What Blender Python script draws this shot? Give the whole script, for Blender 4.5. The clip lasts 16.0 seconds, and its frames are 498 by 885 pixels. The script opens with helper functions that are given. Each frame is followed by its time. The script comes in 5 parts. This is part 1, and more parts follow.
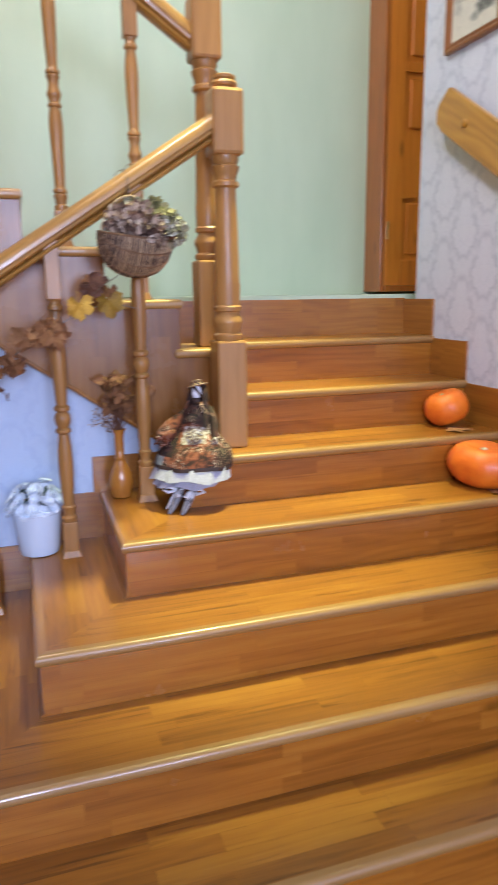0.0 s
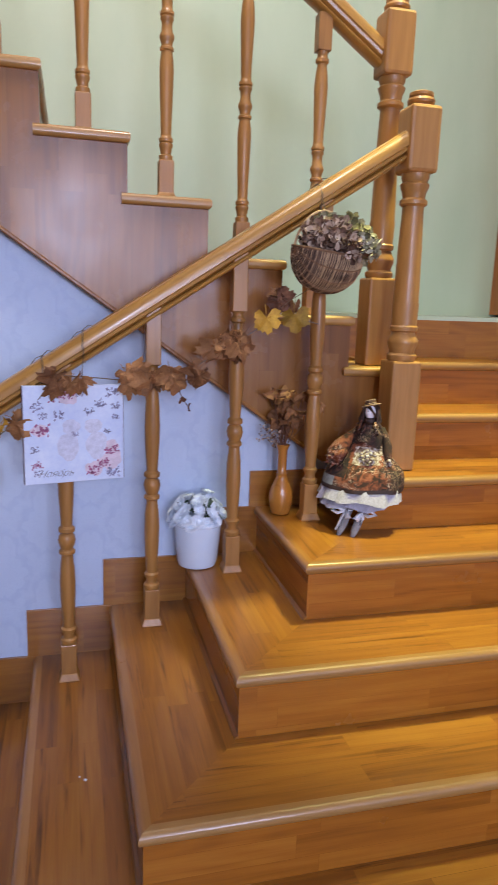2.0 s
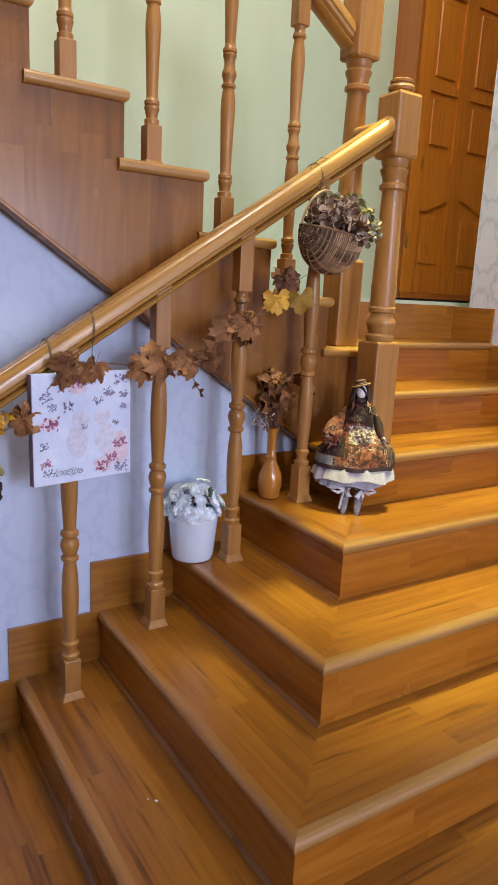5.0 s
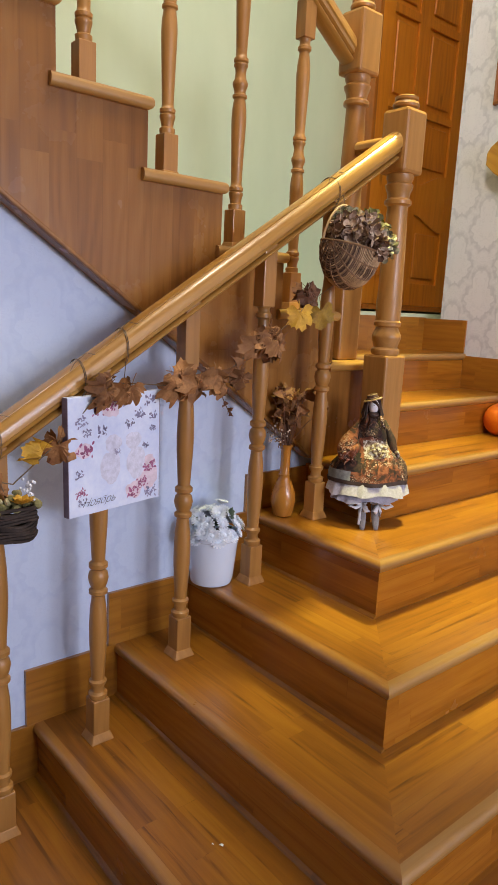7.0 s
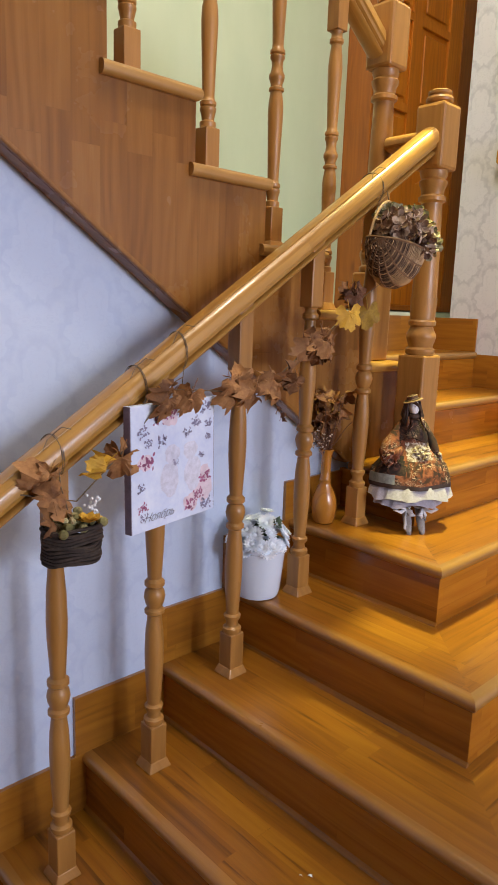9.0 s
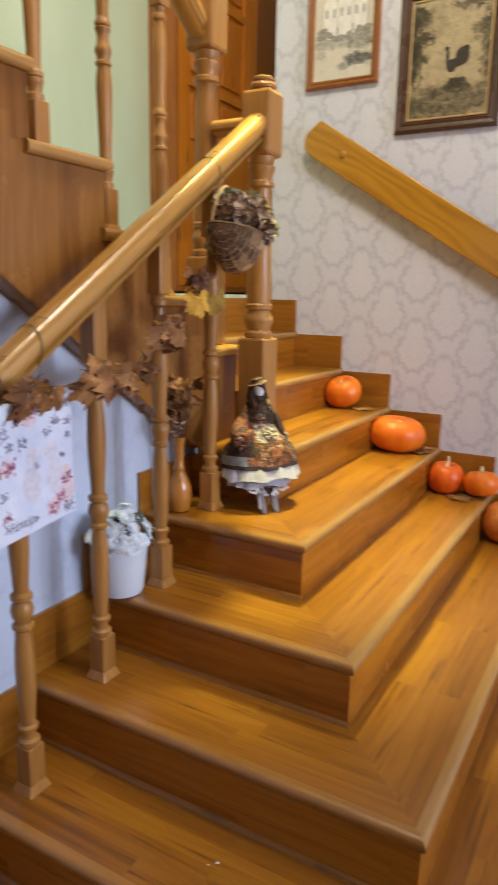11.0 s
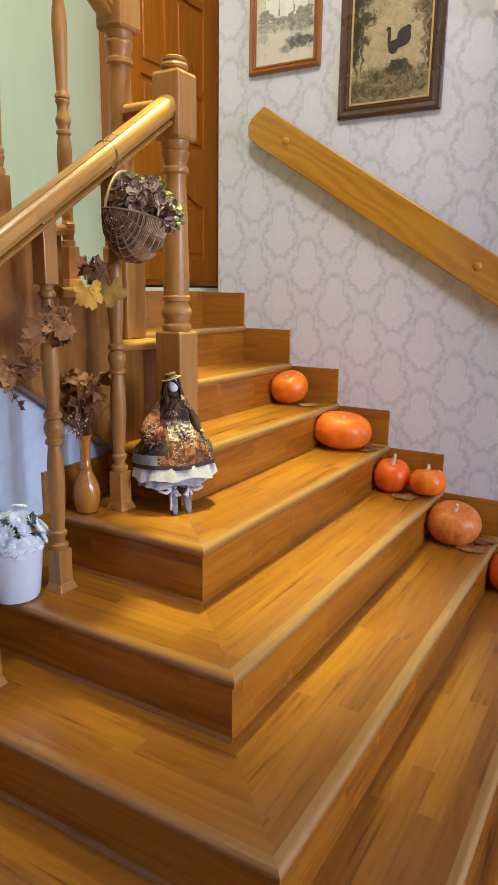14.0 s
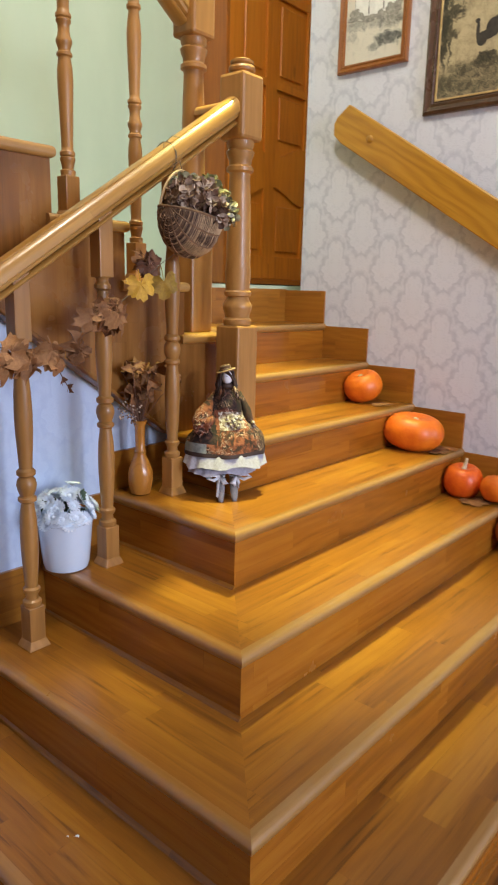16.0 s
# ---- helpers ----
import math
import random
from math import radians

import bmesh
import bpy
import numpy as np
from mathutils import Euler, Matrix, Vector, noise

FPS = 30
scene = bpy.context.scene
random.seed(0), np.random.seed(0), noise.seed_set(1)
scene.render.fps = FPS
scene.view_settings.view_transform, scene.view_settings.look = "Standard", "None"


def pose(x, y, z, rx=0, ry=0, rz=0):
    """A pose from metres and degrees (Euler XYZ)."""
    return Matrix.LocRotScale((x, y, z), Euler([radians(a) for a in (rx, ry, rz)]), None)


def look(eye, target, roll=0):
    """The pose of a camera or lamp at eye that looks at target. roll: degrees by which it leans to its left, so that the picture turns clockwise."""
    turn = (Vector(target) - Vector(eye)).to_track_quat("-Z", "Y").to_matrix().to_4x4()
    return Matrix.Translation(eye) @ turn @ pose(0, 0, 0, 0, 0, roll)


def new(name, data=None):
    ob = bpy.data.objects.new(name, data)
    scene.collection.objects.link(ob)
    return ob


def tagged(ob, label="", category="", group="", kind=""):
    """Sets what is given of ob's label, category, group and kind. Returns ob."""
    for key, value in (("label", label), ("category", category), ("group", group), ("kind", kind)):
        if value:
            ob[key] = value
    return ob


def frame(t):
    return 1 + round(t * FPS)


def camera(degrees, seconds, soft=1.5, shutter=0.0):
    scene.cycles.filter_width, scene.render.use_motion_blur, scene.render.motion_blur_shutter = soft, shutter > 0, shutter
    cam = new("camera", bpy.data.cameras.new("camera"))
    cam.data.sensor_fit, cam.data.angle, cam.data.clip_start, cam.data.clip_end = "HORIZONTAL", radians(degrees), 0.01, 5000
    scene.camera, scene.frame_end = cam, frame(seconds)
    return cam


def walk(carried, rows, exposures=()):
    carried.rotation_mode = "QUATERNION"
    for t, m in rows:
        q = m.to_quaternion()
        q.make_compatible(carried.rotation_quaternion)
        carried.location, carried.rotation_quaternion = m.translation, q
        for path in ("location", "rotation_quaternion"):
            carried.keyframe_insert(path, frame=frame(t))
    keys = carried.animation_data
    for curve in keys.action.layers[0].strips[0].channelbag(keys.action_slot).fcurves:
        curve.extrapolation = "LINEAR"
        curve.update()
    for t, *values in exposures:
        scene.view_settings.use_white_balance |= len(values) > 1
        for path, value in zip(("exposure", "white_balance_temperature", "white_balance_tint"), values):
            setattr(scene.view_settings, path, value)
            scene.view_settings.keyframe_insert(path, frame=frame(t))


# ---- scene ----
cam = camera(40.1, 16.0, shutter=0.5)
PATH = [
    (0, (0.365, 0.263, 1.625), (0.974, 2.119, 1.198), -0.7),
    (0.5, (0.22, 0.353, 1.613), (0.675, 2.254, 1.189), 0.3),
    (1, (0.092, 0.39, 1.625), (0.46, 2.313, 1.216), -0.8),
    (1.5, (0.004, 0.416, 1.632), (0.427, 2.328, 1.224), 1.3),
    (2, (-0.056, 0.439, 1.636), (0.443, 2.335, 1.24), 2.0),
    (2.5, (-0.094, 0.515, 1.611), (0.64, 2.335, 1.223), 3.2),
    (3, (-0.194, 0.596, 1.619), (0.649, 2.376, 1.271), 1.6),
    (3.5, (-0.329, 0.637, 1.59), (0.609, 2.371, 1.248), 2.7),
    (4, (-0.49, 0.691, 1.606), (0.546, 2.35, 1.188), 1.9),
    (4.5, (-0.599, 0.724, 1.608), (0.434, 2.38, 1.175), 2.8),
    (7, (-0.928, 1.041, 1.617), (0.338, 2.538, 1.221), 2.8),
    (7.5, (-0.999, 1.053, 1.605), (0.31, 2.513, 1.212), 3.4),
    (8, (-1.019, 1.109, 1.606), (0.303, 2.556, 1.21), 2.6),
    (10.5, (-1.148, 1.452, 1.593), (0.414, 2.643, 1.218), 0.9),
    (11, (-1.149, 1.43, 1.618), (0.55, 2.394, 1.192), 1.1),
    (11.5, (-1.097, 1.388, 1.611), (0.695, 2.171, 1.193), 0.9),
    (12, (-1.064, 1.357, 1.621), (0.738, 2.108, 1.189), 0.8),
    (12.5, (-1.006, 1.322, 1.606), (0.771, 2.135, 1.18), 0.8),
    (13, (-0.949, 1.268, 1.611), (0.779, 2.182, 1.189), 0.8),
    (13.5, (-0.895, 1.223, 1.596), (0.807, 2.181, 1.165), 1.2),
    (14, (-0.9, 1.204, 1.606), (0.784, 2.189, 1.169), 0.8),
    (14.5, (-0.897, 1.184, 1.586), (0.765, 2.213, 1.162), 1.7),
    (15, (-0.9, 1.113, 1.594), (0.707, 2.213, 1.139), 2.3),
    (15.5, (-0.892, 1.042, 1.61), (0.677, 2.184, 1.125), 1.9),
    (16, (-0.802, 0.975, 1.587), (0.678, 2.248, 1.15), 1.4),
]
walk(cam, [(t, look(eye, target, roll)) for t, eye, target, roll in PATH],
     [(0.0, 0.04, 5400, 23), (0.5, -0.20, 5250, 26), (1.5, -0.26, 5600, 26), (2.5, -0.23, 5750, 25), (3.0, -0.18, 5600, 24), (4.5, -0.12, 6000, 23), (7.0, -0.09, 6650, 20), (10.5, 0.0, 6750, 17), (11.5, 0.04, 6200, 15), (16.0, 0.07, 6100, 16)])

# ---- world and lights ----
world = bpy.data.worlds.new("world")
scene.world = world
world.use_nodes = True
world.node_tree.nodes["Background"].inputs[0].default_value = (0.6, 0.72, 1.0, 1)
world.node_tree.nodes["Background"].inputs[1].default_value = 0.3


def area(name, eye, target, sx, sy, power, color):
    la = bpy.data.lights.new(name, "AREA")
    la.shape, la.size, la.size_y, la.energy, la.color = "RECTANGLE", sx, sy, power, color
    ob = new(name, la)
    ob.matrix_world = look(eye, target)
    return ob


area("window_daylight", (-0.1, -3.36, 2.5), (0.2, 2.8, 1.2), 0.7, 1.15, 118, (0.77, 0.85, 1.0))
area("window_daylight", (1.25, -3.36, 1.85), (0.7, 2.6, 1.0), 1.0, 1.5, 80, (0.77, 0.85, 1.0))
# Unseen lamp assumed high over the stairwell; no fixture is built.
la = bpy.data.lights.new("overhead_lamp_glow", "POINT")
la.energy, la.color, la.shadow_soft_size = 158, (1.0, 0.90, 0.68), 0.24
new("overhead_lamp_glow", la).location = (0.25, 1.94, 4.6)
# Added spot without a fixture, laying a yellow pool on the middle treads.
sp = bpy.data.lights.new("added_tread_spot", "SPOT")
sp.energy, sp.color, sp.spot_size, sp.spot_blend, sp.shadow_soft_size = 1500, (0.97, 1.0, 0.28), radians(26), 0.75, 0.2
spot = new("added_tread_spot", sp)
spot.matrix_world = look((1.75, 2.65, 5.0), (1.15, 2.52, 0.8))

# ---- materials ----


def material(name, rough=0.5, metallic=0.0, coat=0.0, coat_rough=0.1):
    m = bpy.data.materials.new(name)
    m.use_nodes = True
    b = m.node_tree.nodes["Principled BSDF"]
    b.inputs["Roughness"].default_value = rough
    b.inputs["Metallic"].default_value = metallic
    b.inputs["Coat Weight"].default_value = coat
    b.inputs["Coat Roughness"].default_value = coat_rough
    return m, m.node_tree, b


def node(nt, kind, **values):
    n = nt.nodes.new(kind)
    for k, v in values.items():
        if k in n.inputs:
            n.inputs[k].default_value = v
    return n


def maths(nt, op, a, b=None, clamp=False):
    n = nt.nodes.new("ShaderNodeMath")
    n.operation, n.use_clamp = op, clamp
    for i, v in enumerate((a, b)):
        if v is None:
            continue
        if isinstance(v, (int, float)):
            n.inputs[i].default_value = v
        else:
            nt.links.new(v, n.inputs[i])
    return n.outputs[0]


def ramp(nt, fac, *stops):
    n = nt.nodes.new("ShaderNodeValToRGB")
    e = n.color_ramp.elements
    while len(e) < len(stops):
        e.new(0.5)
    for el, (p, c) in zip(e, stops):
        el.position, el.color = p, (*c, 1) if len(c) == 3 else c
    nt.links.new(fac, n.inputs[0])
    return n.outputs[0]


def mixed(nt, fac, a, b, mode="MIX"):
    n = nt.nodes.new("ShaderNodeMix")
    n.data_type, n.blend_type = "RGBA", mode
    for sock, v in ((n.inputs[0], fac), (n.inputs[6], a), (n.inputs[7], b)):
        if isinstance(v, (int, float)):
            sock.default_value = v
        elif isinstance(v, tuple):
            sock.default_value = (*v, 1)
        else:
            nt.links.new(v, sock)
    return n.outputs[2]


def bump(nt, bsdf, height, strength=0.2, distance=0.002):
    n = node(nt, "ShaderNodeBump", Strength=strength, Distance=distance)
    nt.links.new(height, n.inputs["Height"])
    nt.links.new(n.outputs[0], bsdf.inputs["Normal"])


def coords(nt):
    c = nt.nodes.new("ShaderNodeTexCoord")
    s = nt.nodes.new("ShaderNodeSeparateXYZ")
    nt.links.new(c.outputs["Object"], s.inputs[0])
    return c.outputs["Object"], s.outputs[0], s.outputs[1], s.outputs[2]


def vec(nt, x, y, z=0.0):
    n = nt.nodes.new("ShaderNodeCombineXYZ")
    for i, v in enumerate((x, y, z)):
        if isinstance(v, (int, float)):
            n.inputs[i].default_value = v
        else:
            nt.links.new(v, n.inputs[i])
    return n.outputs[0]


def noise_tex(nt, vector, scale, detail=4.0, rough=0.55, distortion=0.0):
    n = node(nt, "ShaderNodeTexNoise", Scale=scale, Detail=detail, Roughness=rough, Distortion=distortion)
    nt.links.new(vector, n.inputs["Vector"])
    return n.outputs[0]


def wood(name, axis, dark, mid, light, stave=(0.55, 0.06), rough=0.30, coat=0.6, streak=0.5, seam=0.14, step=0.20, flame=0.07, spec=0.5):
    """Lacquered wood with the grain along one axis, glued from staves where stave gives their length and width."""
    m, nt, b = material(name, rough, 0.0, coat, 0.12)
    b.inputs["Specular IOR Level"].default_value = spec
    _, x, y, z = coords(nt)
    u, v, w = {"x": (x, maths(nt, "ADD", y, z), z), "y": (y, maths(nt, "ADD", x, z), z), "z": (z, maths(nt, "ADD", x, y), x)}[axis]
    info = nt.nodes.new("ShaderNodeObjectInfo")
    shift = maths(nt, "MULTIPLY", info.outputs["Random"], 7.3)
    us = maths(nt, "ADD", u, shift)
    if stave:
        br = node(nt, "ShaderNodeTexBrick", Scale=1.0)
        br.inputs["Color1"].default_value, br.inputs["Color2"].default_value = (0, 0, 0, 1), (1, 1, 1, 1)
        br.inputs["Mortar"].default_value = (0.5, 0.5, 0.5, 1)
        br.inputs["Brick Width"].default_value, br.inputs["Row Height"].default_value = stave
        br.inputs["Mortar Size"].default_value, br.inputs["Mortar Smooth"].default_value = 0.0007, 0.3
        br.offset, br.offset_frequency, br.squash = 0.37, 2, 0.8
        nt.links.new(vec(nt, us, v, 0.0), br.inputs["Vector"])
        piece = maths(nt, "MULTIPLY", br.outputs["Color"], 1.0)
        gap = br.outputs["Fac"]
    else:
        piece, gap = info.outputs["Random"], None
    jump = maths(nt, "MULTIPLY", piece, 3.1)
    grain = noise_tex(nt, vec(nt, maths(nt, "MULTIPLY", us, 2.2), maths(nt, "MULTIPLY", v, 46.0), jump), 1.0, 5.0, 0.6, 0.6)
    fine = noise_tex(nt, vec(nt, maths(nt, "MULTIPLY", us, 14.0), maths(nt, "MULTIPLY", v, 420.0), jump), 1.0, 2.0, 0.5)
    broad = noise_tex(nt, vec(nt, maths(nt, "MULTIPLY", us, 1.1), maths(nt, "MULTIPLY", v, 5.0), jump), 1.0, 3.0, 0.5)
    tone = maths(nt, "ADD", maths(nt, "ADD", maths(nt, "MULTIPLY", piece, step), 0.205 - step / 2), maths(nt, "MULTIPLY", broad, 0.5))
    tone = maths(nt, "ADD", tone, maths(nt, "MULTIPLY", maths(nt, "SUBTRACT", grain, 0.5), 0.55))
    sway = noise_tex(nt, vec(nt, maths(nt, "MULTIPLY", us, 1.6), maths(nt, "MULTIPLY", v, 7.0), jump), 1.0, 2.0, 0.4)
    rings = maths(nt, "SINE", maths(nt, "ADD", maths(nt, "MULTIPLY", v, 150.0), maths(nt, "MULTIPLY", sway, 34.0)))
    tone = maths(nt, "ADD", tone, maths(nt, "MULTIPLY", rings, flame))
    col = ramp(nt, tone, (0.12, dark), (0.48, mid), (0.85, light))
    vein = ramp(nt, grain, (0.33, (1, 1, 1)), (0.44, (0, 0, 0)))
    patch = ramp(nt, noise_tex(nt, vec(nt, maths(nt, "MULTIPLY", us, 3.0), maths(nt, "MULTIPLY", v, 16.0), 2.0), 1.0, 2.0), (0.42, (0.15, 0.15, 0.15)), (0.62, (1, 1, 1)))
    col = mixed(nt, maths(nt, "MULTIPLY", maths(nt, "MULTIPLY", vein, patch), streak), col, tuple(c * 0.5 for c in dark))
    col = mixed(nt, maths(nt, "MULTIPLY", maths(nt, "SUBTRACT", fine, 0.35, True), 0.30), col, tuple(c * 0.7 for c in dark))
    knot = node(nt, "ShaderNodeTexVoronoi", Scale=1.0)
    nt.links.new(vec(nt, maths(nt, "MULTIPLY", us, 2.1), maths(nt, "MULTIPLY", v, 5.5), 0.0), knot.inputs["Vector"])
    kn = ramp(nt, knot.outputs["Distance"], (0.04, (1, 1, 1)), (0.12, (0, 0, 0)))
    col = mixed(nt, maths(nt, "MULTIPLY", kn, 0.6), col, tuple(c * 0.45 for c in dark))
    if gap is not None:
        col = mixed(nt, maths(nt, "MULTIPLY", gap, seam), col, tuple(c * 0.4 for c in dark))
    nt.links.new(col, b.inputs["Base Color"])
    smudge = noise_tex(nt, vec(nt, x, y, z), 7.0, 4.0)
    nt.links.new(maths(nt, "ADD", maths(nt, "MULTIPLY", smudge, 0.22), rough - 0.08), b.inputs["Roughness"])
    bump(nt, b, maths(nt, "ADD", grain, maths(nt, "MULTIPLY", fine, 0.4)), 0.12, 0.0015)
    return m


OAK = ((0.210, 0.064, 0.005), (0.375, 0.127, 0.010), (0.50, 0.20, 0.018))
SKIRT = ((0.23, 0.083, 0.008), (0.36, 0.140, 0.013), (0.46, 0.205, 0.023))
TREAD = ((0.150, 0.053, 0.006), (0.312, 0.117, 0.009), (0.435, 0.200, 0.016))
NOSE = ((0.28, 0.125, 0.028), (0.42, 0.215, 0.052), (0.54, 0.31, 0.085))
# Front nosings: worn lacquer, paled further to carry the window's reflection.
WORN_SHEEN = ((0.25, 0.115, 0.026), (0.345, 0.178, 0.046), (0.44, 0.25, 0.08))
wood_tread_x = wood("wood_tread_x", "x", *TREAD, streak=0.8, flame=0.035, coat=0.2, spec=0.4)
wood_tread_y = wood("wood_tread_y", "y", *TREAD, streak=0.8, flame=0.035, coat=0.2, spec=0.4)
wood_riser_x = wood("wood_riser_x", "x", *OAK, streak=0.25, rough=0.2, coat=0.3, step=0.22, flame=0.06)
wood_riser_y = wood("wood_riser_y", "y", *OAK, streak=0.25, rough=0.2, coat=0.3, step=0.22, flame=0.06)
wood_panel_z = wood("wood_panel_z", "z", (0.185, 0.070, 0.015), (0.282, 0.119, 0.026), (0.375, 0.174, 0.043), stave=(0.62, 0.075), streak=0.2, rough=0.22, coat=0.0, step=0.34, spec=0.35)
wood_skirt_x = wood("wood_skirt_x", "x", *SKIRT, stave=(0.31, 0.11), streak=0.3)
wood_skirt_y = wood("wood_skirt_y", "y", *SKIRT, stave=(0.31, 0.11), streak=0.3)
wood_turned = wood("wood_turned", "z", (0.29, 0.128, 0.026), (0.40, 0.188, 0.042), (0.50, 0.255, 0.068), stave=None, streak=0.15, rough=0.38, coat=0.15)
wood_rail_x = wood("wood_rail_x", "x", (0.327, 0.152, 0.026), (0.462, 0.236, 0.046), (0.572, 0.322, 0.080), stave=(0.9, 0.06), streak=0.25, rough=0.32, coat=0.3)
wood_nose_x = wood("wood_nose_x", "x", *NOSE, stave=(0.7, 0.06), streak=0.25, rough=0.36, coat=0.3)
wood_edge_x = wood("wood_edge_x", "x", *WORN_SHEEN, stave=None, streak=0.05, rough=0.30, coat=0.5, flame=0.02)
wood_edge_y = wood("wood_edge_y", "y", (0.23, 0.095, 0.016), (0.36, 0.16, 0.028), (0.46, 0.23, 0.045), stave=None, streak=0.1, rough=0.3, coat=0.5, flame=0.03)
wood_board_y = wood("wood_board_y", "y", (0.36, 0.155, 0.010), (0.50, 0.24, 0.016), (0.58, 0.31, 0.03), stave=None, streak=0.3, rough=0.3, coat=0.4, flame=0.16)
wood_door = wood("wood_door", "z", (0.50, 0.15, 0.009), (0.68, 0.225, 0.012), (0.76, 0.29, 0.022), stave=None, streak=0.25, rough=0.42, coat=0.12)
wood_casing = wood("wood_casing", "z", (0.30, 0.085, 0.008), (0.42, 0.125, 0.010), (0.50, 0.17, 0.014), stave=None, streak=0.25, rough=0.3, coat=0.4)
wood_floor = wood("wood_floor", "x", *OAK, stave=(0.5, 0.07), streak=0.4)


def damask(name, base, motif, axis, sheen, per=(0.30, 0.34), contrast=1.0, cloud=0.25):
    """Wallpaper with a half-drop damask: leafy pointed medallions, each in a grey halo, and mirrored scrolls between them."""
    m, nt, b = material(name, 0.55)
    _, x, y, z = coords(nt)
    h = y if axis == "y" else x

    def medallion(du, dv, seed):
        x_ = maths(nt, "SUBTRACT", maths(nt, "FRACT", maths(nt, "ADD", maths(nt, "DIVIDE", h, per[0]), du)), 0.5)
        y_ = maths(nt, "SUBTRACT", maths(nt, "FRACT", maths(nt, "ADD", maths(nt, "DIVIDE", z, per[1]), dv)), 0.5)
        ax = maths(nt, "MULTIPLY", maths(nt, "ABSOLUTE", x_), per[0] / per[1])
        ang = maths(nt, "ARCTAN2", ax, y_)
        rho = maths(nt, "SQRT", maths(nt, "ADD", maths(nt, "MULTIPLY", ax, ax), maths(nt, "MULTIPLY", y_, y_)))
        cosa = maths(nt, "COSINE", ang)
        tip = maths(nt, "POWER", maths(nt, "ADD", maths(nt, "MULTIPLY", cosa, 0.5), 0.5), 18.0)
        foot = maths(nt, "POWER", maths(nt, "ADD", maths(nt, "MULTIPLY", cosa, -0.5), 0.5), 16.0)
        leafy = maths(nt, "ABSOLUTE", maths(nt, "SINE", maths(nt, "MULTIPLY", ang, 5.0)))
        frill = noise_tex(nt, vec(nt, maths(nt, "MULTIPLY", ax, 15.0), maths(nt, "MULTIPLY", y_, 15.0), seed), 1.0, 2.0, 0.5)
        edge = maths(nt, "ADD", maths(nt, "ADD", 0.205, maths(nt, "MULTIPLY", tip, 0.24)), maths(nt, "MULTIPLY", foot, 0.05))
        edge = maths(nt, "SUBTRACT", edge, maths(nt, "MULTIPLY", maths(nt, "MAXIMUM", cosa, 0.0), 0.035))
        edge = maths(nt, "ADD", edge, maths(nt, "MULTIPLY", leafy, 0.045))
        edge = maths(nt, "ADD", edge, maths(nt, "MULTIPLY", maths(nt, "SUBTRACT", frill, 0.5), 0.19))
        q = maths(nt, "DIVIDE", rho, edge)
        halo = ramp(nt, q, (0.90, (0, 0, 0)), (1.02, (0.95, 0.95, 0.95)))
        far = maths(nt, "MULTIPLY", maths(nt, "ADD", maths(nt, "SUBTRACT", rho, edge), maths(nt, "MULTIPLY", maths(nt, "SUBTRACT", frill, 0.5), 0.07)), 5.0)
        fade = ramp(nt, far, (0.14, (1, 1, 1)), (0.46, (0, 0, 0)))
        veins = maths(nt, "SINE", maths(nt, "ADD", maths(nt, "MULTIPLY", ang, 9.0), maths(nt, "MULTIPLY", frill, 22.0)))
        inner = maths(nt, "MULTIPLY", ramp(nt, veins, (0.4, (0, 0, 0)), (0.9, (0.28, 0.28, 0.28))), ramp(nt, q, (0.2, (0, 0, 0)), (0.45, (1, 1, 1)), (0.75, (1, 1, 1)), (0.9, (0, 0, 0))))
        return maths(nt, "ADD", maths(nt, "MULTIPLY", halo, maths(nt, "MULTIPLY", fade, ramp(nt, frill, (0.3, (0.45, 0.45, 0.45)), (0.6, (1, 1, 1))))), inner, True), far, ax, y_

    m1, q1, ax, ay = medallion(0.0, 0.0, 0.0)
    m2, q2, _, _ = medallion(0.5, 0.5, 0.0)
    turn = maths(nt, "MULTIPLY", ay, 2 * math.pi)
    swirl = noise_tex(nt, vec(nt, maths(nt, "MULTIPLY", ax, 9.0), maths(nt, "MULTIPLY", maths(nt, "COSINE", turn), 2.4), maths(nt, "MULTIPLY", maths(nt, "SINE", turn), 2.4)), 1.0, 2.0, 0.5, 0.8)
    scroll = ramp(nt, maths(nt, "SINE", maths(nt, "MULTIPLY", swirl, 42.0)), (0.35, (0, 0, 0)), (0.95, (0.34, 0.34, 0.34)))
    out = ramp(nt, maths(nt, "MINIMUM", q1, q2), (0.40, (0, 0, 0)), (0.50, (1, 1, 1)))
    mask = maths(nt, "ADD", maths(nt, "ADD", m1, m2), maths(nt, "MULTIPLY", scroll, out), True)
    cl = noise_tex(nt, vec(nt, h, z, 9.0), 5.0, 4.0)
    tooth = noise_tex(nt, vec(nt, h, z, 4.0), 160.0, 2.0, 0.5)
    col = mixed(nt, maths(nt, "MULTIPLY", mask, contrast), base, motif)
    col = mixed(nt, maths(nt, "MULTIPLY", cl, cloud), col, tuple(c * 0.86 for c in base))
    nt.links.new(col, b.inputs["Base Color"])
    nt.links.new(maths(nt, "SUBTRACT", 0.62, maths(nt, "MULTIPLY", mask, sheen)), b.inputs["Roughness"])
    bump(nt, b, maths(nt, "ADD", mask, maths(nt, "MULTIPLY", tooth, 0.6)), 0.25, 0.0012)
    return m


paper_white = damask("paper_white", (0.70, 0.73, 0.82), (0.50, 0.535, 0.635), "y", 0.15)


